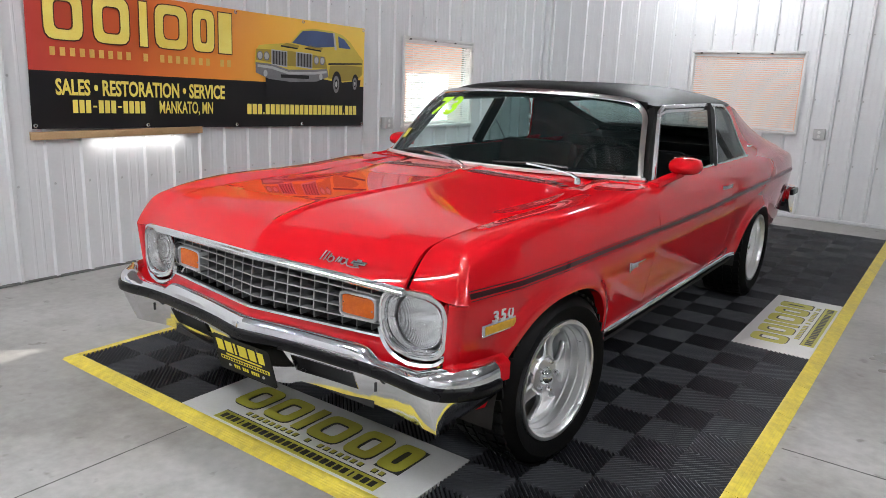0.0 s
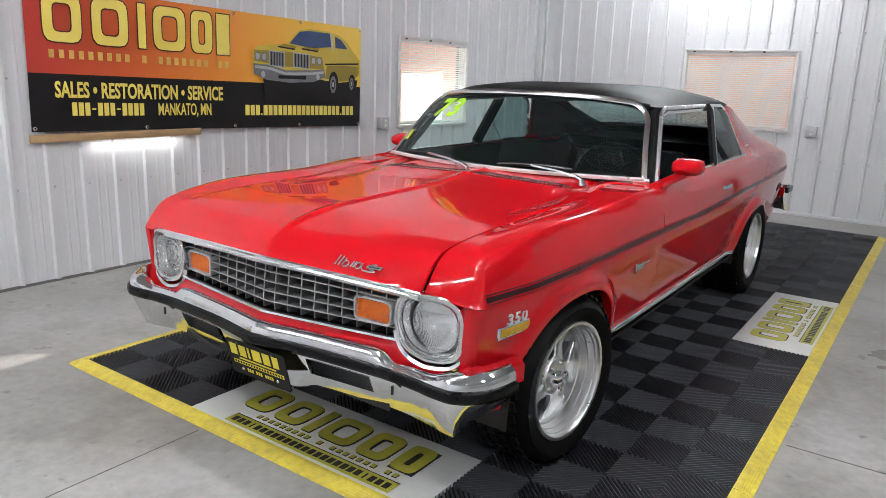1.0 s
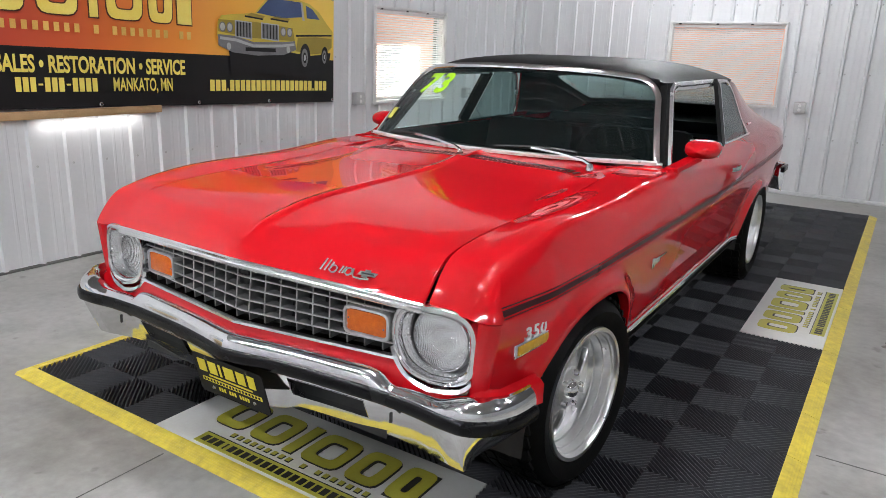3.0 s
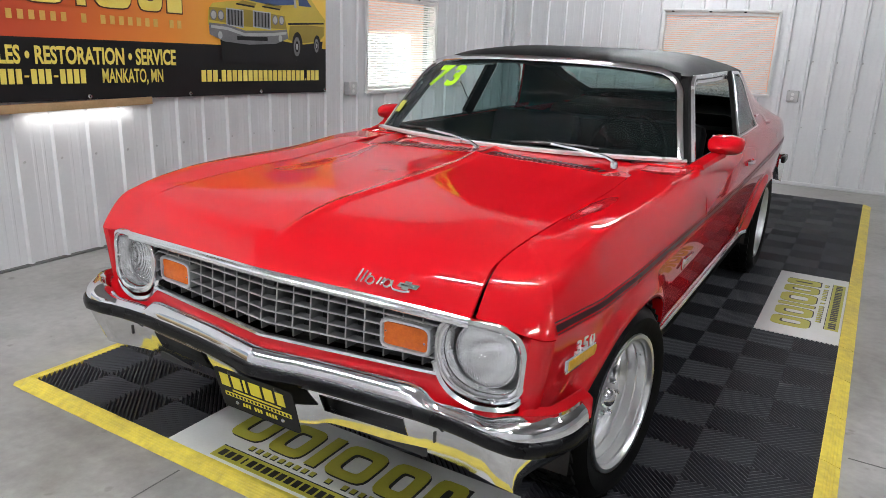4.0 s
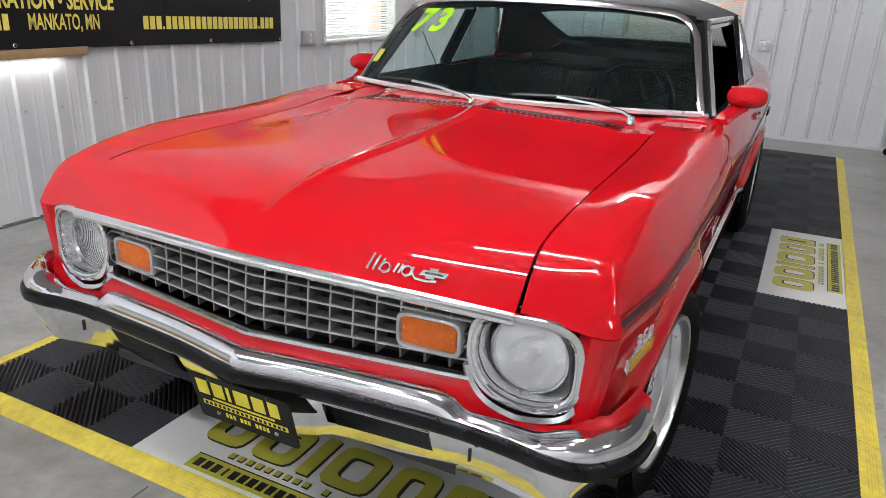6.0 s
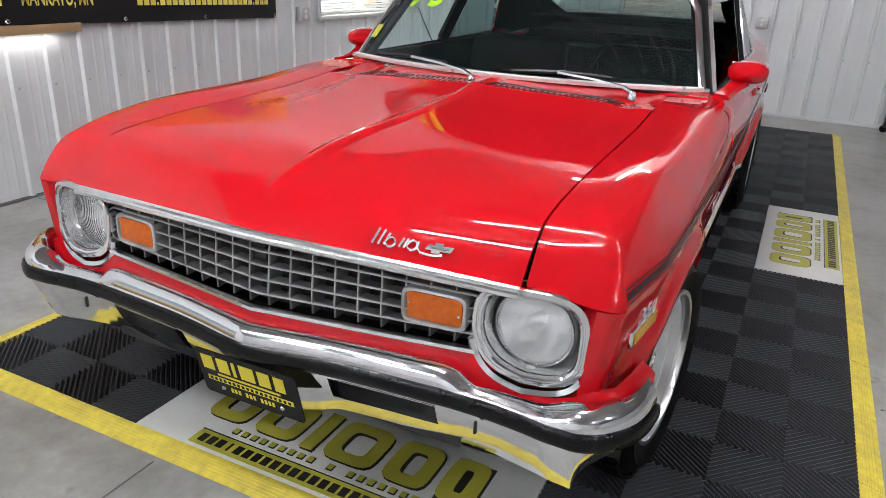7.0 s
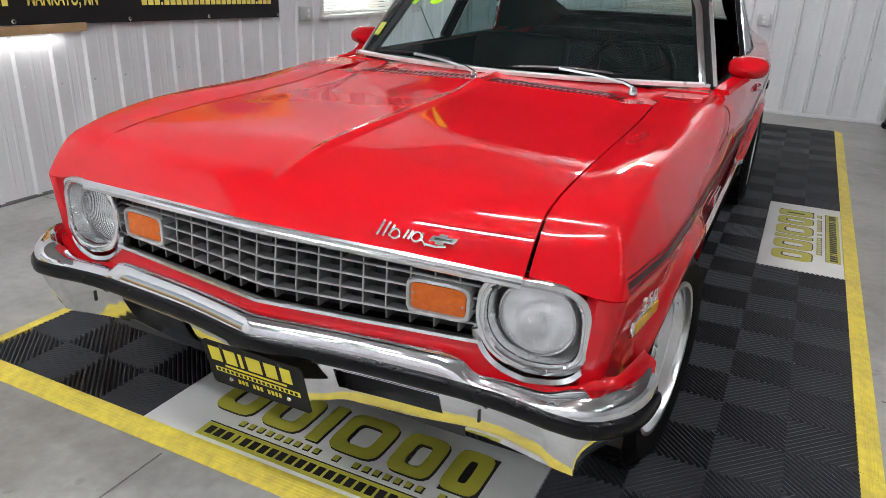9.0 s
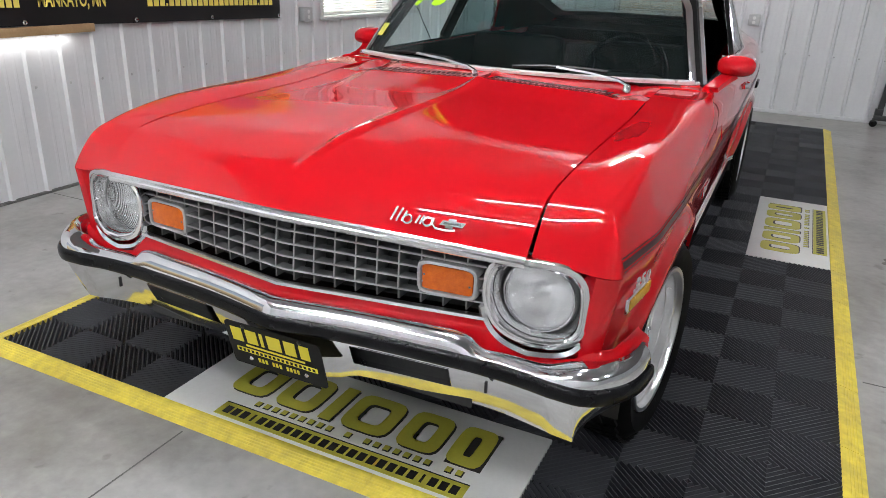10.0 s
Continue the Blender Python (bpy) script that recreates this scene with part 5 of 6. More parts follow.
for i, a in enumerate(np.linspace(-1, 1, 25)):
    u = a * 0.74
    y0 = float(ws_base(u)) + 0.02
    dp.append([(u, y0, 0.915), (u, y0 + 0.10, 0.925), (u, y0 + 0.25 + 0.03 * (1 - a * a), 0.925 + (0.02 if 0.2 < u < 0.6 else 0)), (u, y0 + 0.32, 0.90), (u, y0 + 0.33, 0.80), (u, y0 + 0.26, 0.62)])
part("dashboard", Shape().grid(dp, flip=False), DASH, car, "black padded dashboard", thick=0.02)
sw = new("steering_wheel")
sw.parent = car
sw.matrix_local = Matrix.Translation((0.37, 2.02, 0.90)) @ Matrix.Rotation(radians(62), 4, "X")
tagged(sw, label="black steering wheel")
part("rim", Shape().tube([(0.19 * math.cos(a), 0.19 * math.sin(a), 0) for a in np.linspace(0, 2 * math.pi, 33)[:-1]], 0.013, 8, True), INTERIOR, sw)
part("hub", Shape().lathe([(0, 0.01), (0.06, 0.005), (0.07, -0.03)], 24), INTERIOR, sw)
for k in range(3):
    part("spoke", Shape().box((0.10, 0, -0.01), (0.18, 0.03, 0.01), 0.003, Matrix.Rotation(radians(-90 + 120 * k), 4, "Z")), INTERIOR, sw)


def seat(name, u, y, w, tilt, rest, label):
    s_ = new(name)
    s_.parent = car
    s_.matrix_local = Matrix.Translation((u, y, 0.41))
    tagged(s_, label=label)
    part("cushion", Shape().box((0, 0, 0.10), (w, 0.52, 0.16), 0.04), INTERIOR, s_)
    part("backrest", Shape().box((0, 0, 0.25), (w, 0.14, 0.50), 0.05, pose(0, 0.27, 0.10, tilt)), INTERIOR, s_)
    if rest:
        part("headrest", Shape().box((0, 0, 0), (0.27, 0.10, 0.14), 0.045, pose(0, 0.39, 0.62, tilt)), INTERIOR, s_)


seat("front_seat", 0.36, 2.22, 0.54, -14, False, "black vinyl front seat")
seat("front_seat", -0.36, 2.22, 0.54, -14, False, "black vinyl front seat")
seat("rear_seat", 0, 3.05, 1.25, -20, False, "black vinyl rear bench seat")
part("parcel_shelf", Shape().grid([[(u, y, z) for y, z in ((3.30, 0.90), (3.45, 0.925), (3.75, 0.945), (4.20, 0.985))] for u in (-0.66, -0.3, 0, 0.3, 0.66)]), INTERIOR, car, "black parcel shelf")
for sx in (1, -1):
    part("door_card", Shape().box((sx * 0.775, 2.45, 0.68), (0.02, 1.75, 0.52), 0.006), INTERIOR, car, "black inner door panel")
    part("c_pillar_lining", Shape().grid([[(sx * (0.72 - 0.11 * t), y + 0.0 * t, 0.95 + (zt - 0.95) * t) for t in (0, 0.5, 1)] for y, zt in ((3.26, 1.21), (3.6, 1.12), (4.0, 1.02))], flip=sx > 0), INTERIOR, car)
hl = []
for i, a in enumerate(np.linspace(-1, 1, 17)):
    hl.append([(a * 0.64, y, float(roof_top(min(y, 3.25))) - 0.06 - 0.05 * abs(a) ** 4) for y in np.linspace(1.86, 3.30, 10)])
part("headlining", Shape().grid(hl), INTERIOR, car, "black headlining")
# dark lining inside the sails and round the back window
for sx in (1, -1):
    g_ = sail_rows(np.linspace(3.18, 4.2, 16)) - np.array([0.022, 0, 0.012])
    part("sail_lining", Shape().grid(g_ * np.array([sx, 1, 1]), flip=sx < 0), INTERIOR, car, "black lining inside the sail panel")
part("rear_header_lining", top_sheet(3.06, 3.37, -0.98, 0.98, 0.012, 25), INTERIOR, car, "black lining above the back window", angle=60)
for s_ in (1, -1):
    part("back_frame_lining", top_sheet(3.30, 4.22, 0.83, 0.99, 0.009, 5) if s_ > 0 else top_sheet(3.30, 4.22, -0.99, -0.83, 0.009, 5), INTERIOR, car)
part("shelf_lip", top_sheet(4.03, 4.24, -0.96, 0.96, 0.009), INTERIOR, car, "black shelf edge below the back window")
part("shelf_riser", Shape().grid([[(a * 0.655, 4.195, 0.975), (a * 0.655, 4.195, float(sail_z(4.195)) + 0.022 * (1 - abs(a) ** 3.5) - 0.008)] for a in np.linspace(-1, 1, 15)]), INTERIOR, car, "black panel behind the parcel shelf")
# arcs that the wipers have left on the glass
HAZE = surf("wiper_haze", (0.75, 0.78, 0.78), None, 0.6)
HAZE.node_tree.nodes["Principled BSDF"].inputs["Alpha"].default_value = 0.055
for u0_, r_, w_, a0_, a1_ in ((0.17, 0.30, 0.0035, 10, 110), (0.17, 0.385, 0.003, 8, 95), (0.17, 0.45, 0.0035, 8, 84), (0.17, 0.49, 0.003, 8, 76)):
    g_ = []
    for a in np.radians(np.linspace(a0_, a1_, 28)):
        row = []
        for rr_ in (r_ - w_ / 2, r_ + w_ / 2):
            u_, t_ = u0_ + rr_ * math.cos(a), min(0.93, 0.04 + rr_ * math.sin(a) / 0.50)
            row.append(tuple(Vector(screen_pt(u_, t_)) + Vector((0, -0.004, 0.003))))
        g_.append(row)
    part("wiper_arc", Shape().grid(g_), HAZE, car, "faint wiper arc on the glass")

# ---- wheels ----
def wheel(name, u, y, r_tyre, width, face, label, turn=0.0):
    """A road wheel whose outer side faces +x of the car when face is 1."""
    w = new(name)
    w.parent = car
    w.matrix_local = Matrix.Translation((u, y, r_tyre)) @ Matrix.Rotation(radians(turn), 4, "Z") @ Matrix.Rotation(radians(90 * face), 4, "Y")
    tagged(w, label=label)
    h, rr = width / 2, 0.220
    prof = [(rr - 0.012, -h + 0.02), (rr + 0.012, -h), (rr + 0.06, -h - 0.012), (r_tyre - 0.03, -h - 0.002), (r_tyre - 0.008, -h + 0.018), (r_tyre, -h + 0.045), (r_tyre, h - 0.045), (r_tyre - 0.008, h - 0.018), (r_tyre - 0.03, h + 0.002), (rr + 0.06, h + 0.012), (rr + 0.012, h), (rr - 0.012, h - 0.02)]
    part("tyre", Shape().lathe(prof, 56), TYRE, w, "black tyre")
    blocks = Shape()
    for k in range(44):
        for z in (-h + 0.03, -h + 0.075, 0.0, h - 0.075, h - 0.03):
            a = 2 * math.pi * (k + (0.5 if z else 0)) / 44
            blocks.box((r_tyre + 0.001, 0, z), (0.008, 0.036, 0.034), 0, Matrix.Rotation(a, 4, "Z") @ pose(0, 0, 0, 12 if z else 0, 0, 0))
    part("tread", blocks, TYRE, w, angle=0)
    rim = [(rr - 0.005, h - 0.012), (rr + 0.006, h - 0.006), (rr + 0.004, h + 0.002), (rr - 0.008, h + 0.001), (rr - 0.014, h - 0.008), (rr - 0.015, h - 0.016), (rr - 0.019, h - 0.020), (rr - 0.022, h - 0.045), (rr - 0.026, h - 0.048), (rr - 0.029, h - 0.075), (rr - 0.034, h - 0.079), (rr - 0.037, h - 0.115), (rr - 0.046, h - 0.13), (rr - 0.046, -h + 0.03), (rr, -h + 0.01)]
    part("rim", Shape().lathe(rim, 56), ALLOY, w, "polished alloy rim")
    zf = h - 0.096
    spider = Shape()
    for k in range(5):
        m = Matrix.Rotation(2 * math.pi * k / 5 + 0.3, 4, "Z")
        pts = []
        for x, wd, z in ((0.04, 0.040, zf + 0.030), (0.070, 0.034, zf + 0.028), (0.095, 0.029, zf + 0.022), (0.118, 0.031, zf + 0.014), (0.138, 0.043, zf + 0.008), (0.153, 0.062, zf + 0.004), (0.165, 0.088, zf + 0.001), (0.176, 0.114, zf), (0.184, 0.128, zf)):
            pts.append([(x, -wd, z - 0.022), (x, -wd, z - 0.006), (x, -wd + 0.008, z), (x, -wd * 0.5, z - 0.003), (x, wd * 0.5, z - 0.003), (x, wd - 0.008, z), (x, wd, z - 0.006), (x, wd, z - 0.022)])
        spider.grid(pts, flip=True, m=m)
    spider.lathe([(0.0, zf + 0.031), (0.068, zf + 0.031), (0.076, zf + 0.023), (0.076, zf - 0.02)], 40)
    part("spoke_wheel", spider, ALLOY, w, "polished five-spoke centre")
    part("brake_drum", Shape().lathe([(0.0, zf - 0.05), (0.13, zf - 0.05), (0.135, zf - 0.12)], 32), UNDER, w)
    part("hub_cap", Shape().lathe([(0.0, zf + 0.062), (0.014, zf + 0.060), (0.026, zf + 0.053), (0.034, zf + 0.040), (0.036, zf + 0.028)], 28), CHROME, w, "chrome hub cap")
    for k in range(5):
        m = Matrix.Rotation(2 * math.pi * k / 5 + 0.3, 4, "Z")
        part("lug_nut", Shape().lathe([(0.0, zf + 0.052), (0.007, zf + 0.050), (0.0095, zf + 0.044), (0.0105, zf + 0.028)], 6, m @ Matrix.Translation((0.056, 0, 0))), CHROME, w, angle=20)
    return w


for face in (1, -1):
    wheel("front_wheel", face * 0.752, WF, WZ, 0.250, face, "front wheel with black tyre and polished rim", -6.5)
    wheel("rear_wheel", face * 0.745, WR, 0.332, 0.265, face, "rear wheel with black tyre and polished rim")

# ---- windows with blinds ----
SLAT = surf("blind_slat", (0.80, 0.80, 0.79), (0.76, 0.76, 0.75), 0.45)
snt = SLAT.node_tree
tl_, mix_ = snt.nodes.new("ShaderNodeBsdfTranslucent"), snt.nodes.new("ShaderNodeMixShader")
tl_.inputs[0].default_value, mix_.inputs[0].default_value = (0.88, 0.87, 0.86, 1), 0.25
snt.links.new(snt.nodes["Principled BSDF"].outputs[0], mix_.inputs[1])
snt.links.new(tl_.outputs[0], mix_.inputs[2])
snt.links.new(mix_.outputs[0], snt.nodes["Material Output"].inputs[0])
OUT = glow("daylight_outside", (0.85, 0.42, 0.31), 0.75)
OUT_BRIGHT = glow("bright_daylight", (1.0, 0.97, 0.93), 10.0)
FRAME = surf("window_frame_white", (0.78, 0.78, 0.77), None, 0.4)


def window(name, m, w, h, bright):
    """A window in the x-z plane, seen from -y, its lower left corner at m."""
    t = thing(name, "white-framed window behind a white slatted blind", "window", m, kind="structure")
    b = 0.022
    for nm, c, s in (("window_frame", (w / 2, 0.03, h - b / 2), (w, 0.10, b)), ("window_sill", (w / 2, 0.02, b / 2), (w + 0.02, 0.12, b)), ("window_frame", (b / 2, 0.03, h / 2), (b, 0.10, h - 2 * b)), ("window_frame", (w - b / 2, 0.03, h / 2), (b, 0.10, h - 2 * b))):
        part(nm, Shape().box(c, s, 0.004), FRAME, t)
    for c, s in (((w / 2, -0.024, h), (w + 0.02, 0.016, 0.022)), ((w / 2, -0.024, 0), (w + 0.02, 0.016, 0.022)), ((0, -0.024, h / 2), (0.022, 0.014, h - 0.022)), ((w, -0.024, h / 2), (0.022, 0.014, h - 0.022))):
        part("casing", Shape().box(c, s, 0.003), FRAME, t, "white casing")
    pane = part("pane", Shape().box((w / 2, 0.06, h / 2), (w - 2 * b, 0.006, h - 2 * b)), WINDOW, t)
    pane.visible_shadow = False
    part("outside", Shape().box((w / 2, 0.35, h / 2), (w + 0.6, 0.01, h + 0.6)), OUT, t, "hazy daylight outside")
    if bright:
        part("outside", Shape().box((w * bright[0], 0.33, h * bright[1]), (w * bright[2], 0.01, h * bright[3])), OUT_BRIGHT, t, "sunlit patch outside")
    return t


def blind(m, w, h, group):
    t = thing("window_blind", "white horizontal slatted blind, lowered with open slats", "blind", m, group)
    part("headrail", Shape().box((w / 2, 0, h - 0.02), (w - 0.01, 0.035, 0.03), 0.003), SLAT, t)
    n = 34
    sl = Shape()
    prof = [(-0.0125, -0.0022), (-0.006, 0.0004), (0.0, 0.0012), (0.006, 0.0004), (0.0125, -0.0022)]
    sl.add([(x, y, z) for x in (0.0, w - 0.02) for y, z in prof], [(k, 5 + k, 6 + k, k + 1) for k in range(4)])
    me = sl.mesh("slat", SLAT, 60)
    for k in range(n):
        ob = new("slat", me)
        ob.parent = t
        ob.matrix_local = pose(0.01, 0, 0.035 + (h - 0.085) * k / (n - 1), 40)
    part("bottom_rail", Shape().box((w / 2, 0, 0.014), (w - 0.01, 0.026, 0.018), 0.003), SLAT, t)
    for x in (0.14, w / 2, w - 0.14):
        part("ladder_cord", Shape().tube([(x, -0.013, 0.02), (x, -0.013, h - 0.03)], 0.0016, 5, up=(0, 1, 0)), SLAT, t)
    for x in (0.08, w / 2 - 0.1, w * 0.72):
        part("bracket", Shape().box((x, -0.014, h + 0.004), (0.03, 0.02, 0.014), 0.002), TRIM_BLACK, t)
    return t


mW = Matrix.Translation((XL, WL[0], WL[2])) @ Matrix.Rotation(radians(90), 4, "Z")
mB = Matrix.Translation((WB[0], YB, WB[2]))
window("window_1", mW, WL[1] - WL[0], WL[3] - WL[2], (0.70, 0.32, 0.60, 0.58))
window("window_2", mB, WB[1] - WB[0], WB[3] - WB[2], None)
blind(mW @ Matrix.Translation((0.024, 0.0, 0.024)), WL[1] - WL[0] - 0.048, WL[3] - WL[2] - 0.046, "window blinds")
blind(mB @ Matrix.Translation((0.024, 0.0, 0.024)), WB[1] - WB[0] - 0.048, WB[3] - WB[2] - 0.046, "window blinds")

# ---- banner on the west wall ----
B_OR = bpy.data.materials.new("banner_print")
B_OR.use_nodes = True
nt = B_OR.node_tree
tc, sep, rampn = nt.nodes.new("ShaderNodeTexCoord"), nt.nodes.new("ShaderNodeSeparateXYZ"), nt.nodes.new("ShaderNodeValToRGB")
mrn = nt.nodes.new("ShaderNodeMapRange")
mrn.inputs[1].default_value, mrn.inputs[2].default_value = 0.0, 2.98
nt.links.new(tc.outputs["Object"], sep.inputs[0])
nt.links.new(sep.outputs[0], mrn.inputs[0])
nt.links.new(mrn.outputs[0], rampn.inputs[0])
nt.links.new(rampn.outputs[0], nt.nodes["Principled BSDF"].inputs["Base Color"])
cr = rampn.color_ramp
cr.elements[0].position, cr.elements[0].color = 0.0, (0.50, 0.045, 0.035, 1)
cr.elements[1].position, cr.elements[1].color = 1.0, (0.95, 0.66, 0.09, 1)
for pos, col in ((0.22, (0.68, 0.12, 0.035, 1)), (0.48, (0.90, 0.31, 0.045, 1)), (0.72, (0.95, 0.53, 0.06, 1))):
    e = cr.elements.new(pos)
    e.color = col
nt.nodes["Principled BSDF"].inputs["Roughness"].default_value = 0.38
B_BLACK = surf("banner_black", (0.010, 0.010, 0.012), (0.013, 0.012, 0.012), 0.5, scale=3, spec=0.25)
B_YEL = surf("banner_yellow", (0.95, 0.80, 0.20), (0.90, 0.70, 0.12), 0.4, scale=6)
B_EDGE = surf("banner_dark_edge", (0.10, 0.03, 0.015), None, 0.4)
B_DIM = surf("banner_ochre", (0.80, 0.52, 0.14), (0.70, 0.42, 0.10), 0.4)
B_CAR = surf("print_yellow", (0.68, 0.52, 0.06), (0.58, 0.43, 0.05), 0.4, scale=4)
B_BLUE = surf("print_blue", (0.03, 0.06, 0.16), (0.05, 0.09, 0.22), 0.35, scale=4)
B_GREY = surf("print_grey", (0.20, 0.20, 0.21), (0.14, 0.14, 0.15), 0.4, scale=12)
BW, BH = 2.98, 0.89
ban = thing("banner", "orange and black vinyl advertising banner with yellow lettering", "banner", Matrix.Translation((XL + 0.040, 0.515, 0.980)) @ Matrix.Rotation(radians(90), 4, "Z") @ Matrix.Rotation(radians(1.3), 4, "Y") @ Matrix.Rotation(radians(90), 4, "X") @ Matrix.Diagonal((1.016, 1, 1, 1)))


def waved(x0, x1, y0, y1, z, n=60):
    """A cloth strip that ripples slightly."""
    rows_ = []
    for x in np.linspace(x0, x1, n):
        rows_.append([(x, y, z + 0.004 * math.sin(x * 5.1 + y * 2) + 0.002 * math.sin(x * 13 + 1)) for y in np.linspace(y0, y1, 8)])
    return Shape().grid(rows_)


def rip(x, y):
    return 0.004 * math.sin(x * 5.1 + y * 2) + 0.002 * math.sin(x * 13 + 1)


part("cloth_upper", waved(0, BW, 0.360, BH, 0.0), B_OR, ban, "orange printed upper field", angle=60)
part("cloth_lower", waved(0, BW, 0.0, 0.360, 0.0), B_BLACK, ban, "black lower field", angle=60)


def flat_bar(name, x0, x1, y0, y1, mat, lift=0.010, label=""):
    part(name, Shape().box(((x0 + x1) / 2, (y0 + y1) / 2, lift), (x1 - x0, y1 - y0, 0.002)), mat, ban, label, angle=0)


# the business name as plain blocks, its second line as marks
for x0, x1 in ((0.105, 0.345), (0.415, 0.66), (0.735, 0.79), (0.85, 1.10), (1.15, 1.33), (1.37, 1.485)):
    part("name_edge", ring_block(x0 - 0.008, x1 + 0.008, 0.547, 0.858, 0.076, 0.0070, 0.0092), B_EDGE, ban, angle=0)
    part("name_block", ring_block(x0, x1, 0.555, 0.850, 0.060, 0.0080, 0.0112), B_YEL, ban, angle=0)
x = 0.125
for k in range(22):
    if k not in (9, 11, 19):
        flat_bar("text_mark", x + 0.006, x + 0.038, 0.456, 0.508, B_DIM, 0.0095)
    x += 0.0625
words("service_line", "SALES • RESTORATION • SERVICE", 0.138, 0.0008, B_YEL, ban, pose(0.785, 0.258, 0.0095), "yellow printed words", sx=0.622, thick=0.004)
words("town_line", "MANKATO, MN", 0.122, 0.0008, B_YEL, ban, pose(1.087, 0.140, 0.0095), "yellow printed words", sx=0.525, thick=0.0018)
x = 0.255
for k in range(12):
    if k in (3, 7):
        flat_bar("text_mark", x + 0.004, x + 0.030, 0.137, 0.148, B_YEL, 0.0095)
    else:
        flat_bar("text_mark", x, x + 0.032, 0.100, 0.184, B_YEL, 0.0095)
    x += 0.0425
x = 1.63
for k in range(25):
    w = 0.014 if k in (3, 21) else 0.040
    flat_bar("text_mark", x, x + w, 0.100, 0.118 if k in (3, 21) else 0.182, B_YEL, 0.0095)
    x += w + 0.0125
# printed picture of a yellow car
def printed(name, pts_, mat, lift):
    part(name, Shape().poly([(x - 0.05, y) for x, y in pts_], 0.0012, Matrix.Translation((0, 0, lift))), mat, ban, angle=0)


B_WHITE = surf("print_white", (0.48, 0.49, 0.50), (0.38, 0.39, 0.40), 0.4, scale=12)
B_SHADE = surf("print_olive", (0.36, 0.27, 0.03), (0.30, 0.22, 0.025), 0.4, scale=6)


def disc(cx_, cy_, rx_, ry_, mat, lift):
    printed("car_round", [(cx_ + rx_ * math.cos(a), cy_ + ry_ * math.sin(a)) for a in np.linspace(0, 2 * math.pi, 25)[:-1]], mat, lift)


printed("car_shadow", [(1.88, 0.24), (1.86, 0.42), (2.62, 0.42), (2.98, 0.42), (2.95, 0.25), (2.66, 0.20), (2.4, 0.23)], B_BLACK, 0.0086)
printed("car_body", [(1.755, 0.50), (1.765, 0.60), (1.80, 0.645), (1.93, 0.665), (2.12, 0.685), (2.24, 0.80), (2.36, 0.825), (2.60, 0.825), (2.72, 0.805), (2.83, 0.75), (2.93, 0.66), (3.005, 0.60), (3.00, 0.47), (2.93, 0.41), (2.74, 0.39), (2.58, 0.40), (2.40, 0.42), (1.90, 0.44), (1.79, 0.46)], B_CAR, 0.0094)
printed("car_side_shade", [(2.56, 0.42), (2.58, 0.53), (2.80, 0.545), (2.99, 0.54), (2.99, 0.47), (2.92, 0.42), (2.74, 0.40)], B_SHADE, 0.0102)
printed("car_side_stripe", [(2.56, 0.535), (2.56, 0.55), (2.99, 0.575), (2.99, 0.562)], B_BLACK, 0.0108)
printed("car_glass", [(2.14, 0.69), (2.255, 0.795), (2.37, 0.81), (2.61, 0.81), (2.635, 0.695), (2.40, 0.67)], B_BLUE, 0.0102)
printed("car_glass", [(2.685, 0.69), (2.675, 0.79), (2.755, 0.765), (2.84, 0.69)], B_BLUE, 0.0102)
printed("car_pillar", [(2.635, 0.67), (2.612, 0.81), (2.63, 0.81), (2.66, 0.67)], B_WHITE, 0.0106)
for x0, x1 in ((2.02, 2.20), (2.28, 2.47)):
    printed("car_scoop", [(x0, 0.655), (x0 + 0.06, 0.685), (x1 + 0.02, 0.672), (x1, 0.645)], B_SHADE, 0.0102)
    printed("car_scoop_mouth", [(x0, 0.650), (x0, 0.662), (x1, 0.652), (x1, 0.640)], B_BLACK, 0.0108)
printed("car_nose", [(1.765, 0.53), (1.77, 0.615), (2.12, 0.622), (2.52, 0.60), (2.545, 0.50), (2.10, 0.50)], B_SHADE, 0.0102)
for x0, x1 in ((1.93, 2.08), (2.19, 2.36)):
    printed("car_grille_rim", [(x0 - 0.008, 0.500), (x0 - 0.008, 0.622), (x1 + 0.008, 0.617), (x1 + 0.008, 0.487)], B_WHITE, 0.0108)
    printed("car_grille", [(x0, 0.508), (x0, 0.614), (x1, 0.609), (x1, 0.495)], B_GREY, 0.0114)
    for k in range(5):
        xk = x0 + (x1 - x0) * (k + 0.5) / 5
        printed("car_grille_slat", [(xk - 0.005, 0.506), (xk - 0.005, 0.611), (xk + 0.005, 0.611), (xk + 0.005, 0.502)], B_BLACK, 0.0120)
for cx_ in (1.805, 1.872, 2.415, 2.485):
    disc(cx_, 0.565, 0.030, 0.036, B_GREY, 0.0114)
    disc(cx_, 0.565, 0.022, 0.027, B_WHITE, 0.0120)
printed("car_bumper", [(1.765, 0.43), (1.762, 0.51), (1.93, 0.505), (2.10, 0.47), (2.40, 0.485), (2.545, 0.50), (2.56, 0.43), (2.42, 0.385), (2.14, 0.37), (1.90, 0.385)], B_GREY, 0.0108)
printed("car_bumper_gloss", [(1.78, 0.475), (1.78, 0.495), (1.93, 0.488), (2.10, 0.452), (2.40, 0.466), (2.54, 0.482), (2.54, 0.462), (2.40, 0.444), (2.10, 0.430), (1.93, 0.466)], B_WHITE, 0.0114)
printed("car_intake", [(2.02, 0.40), (2.02, 0.428), (2.33, 0.432), (2.33, 0.402)], B_BLACK, 0.0120)
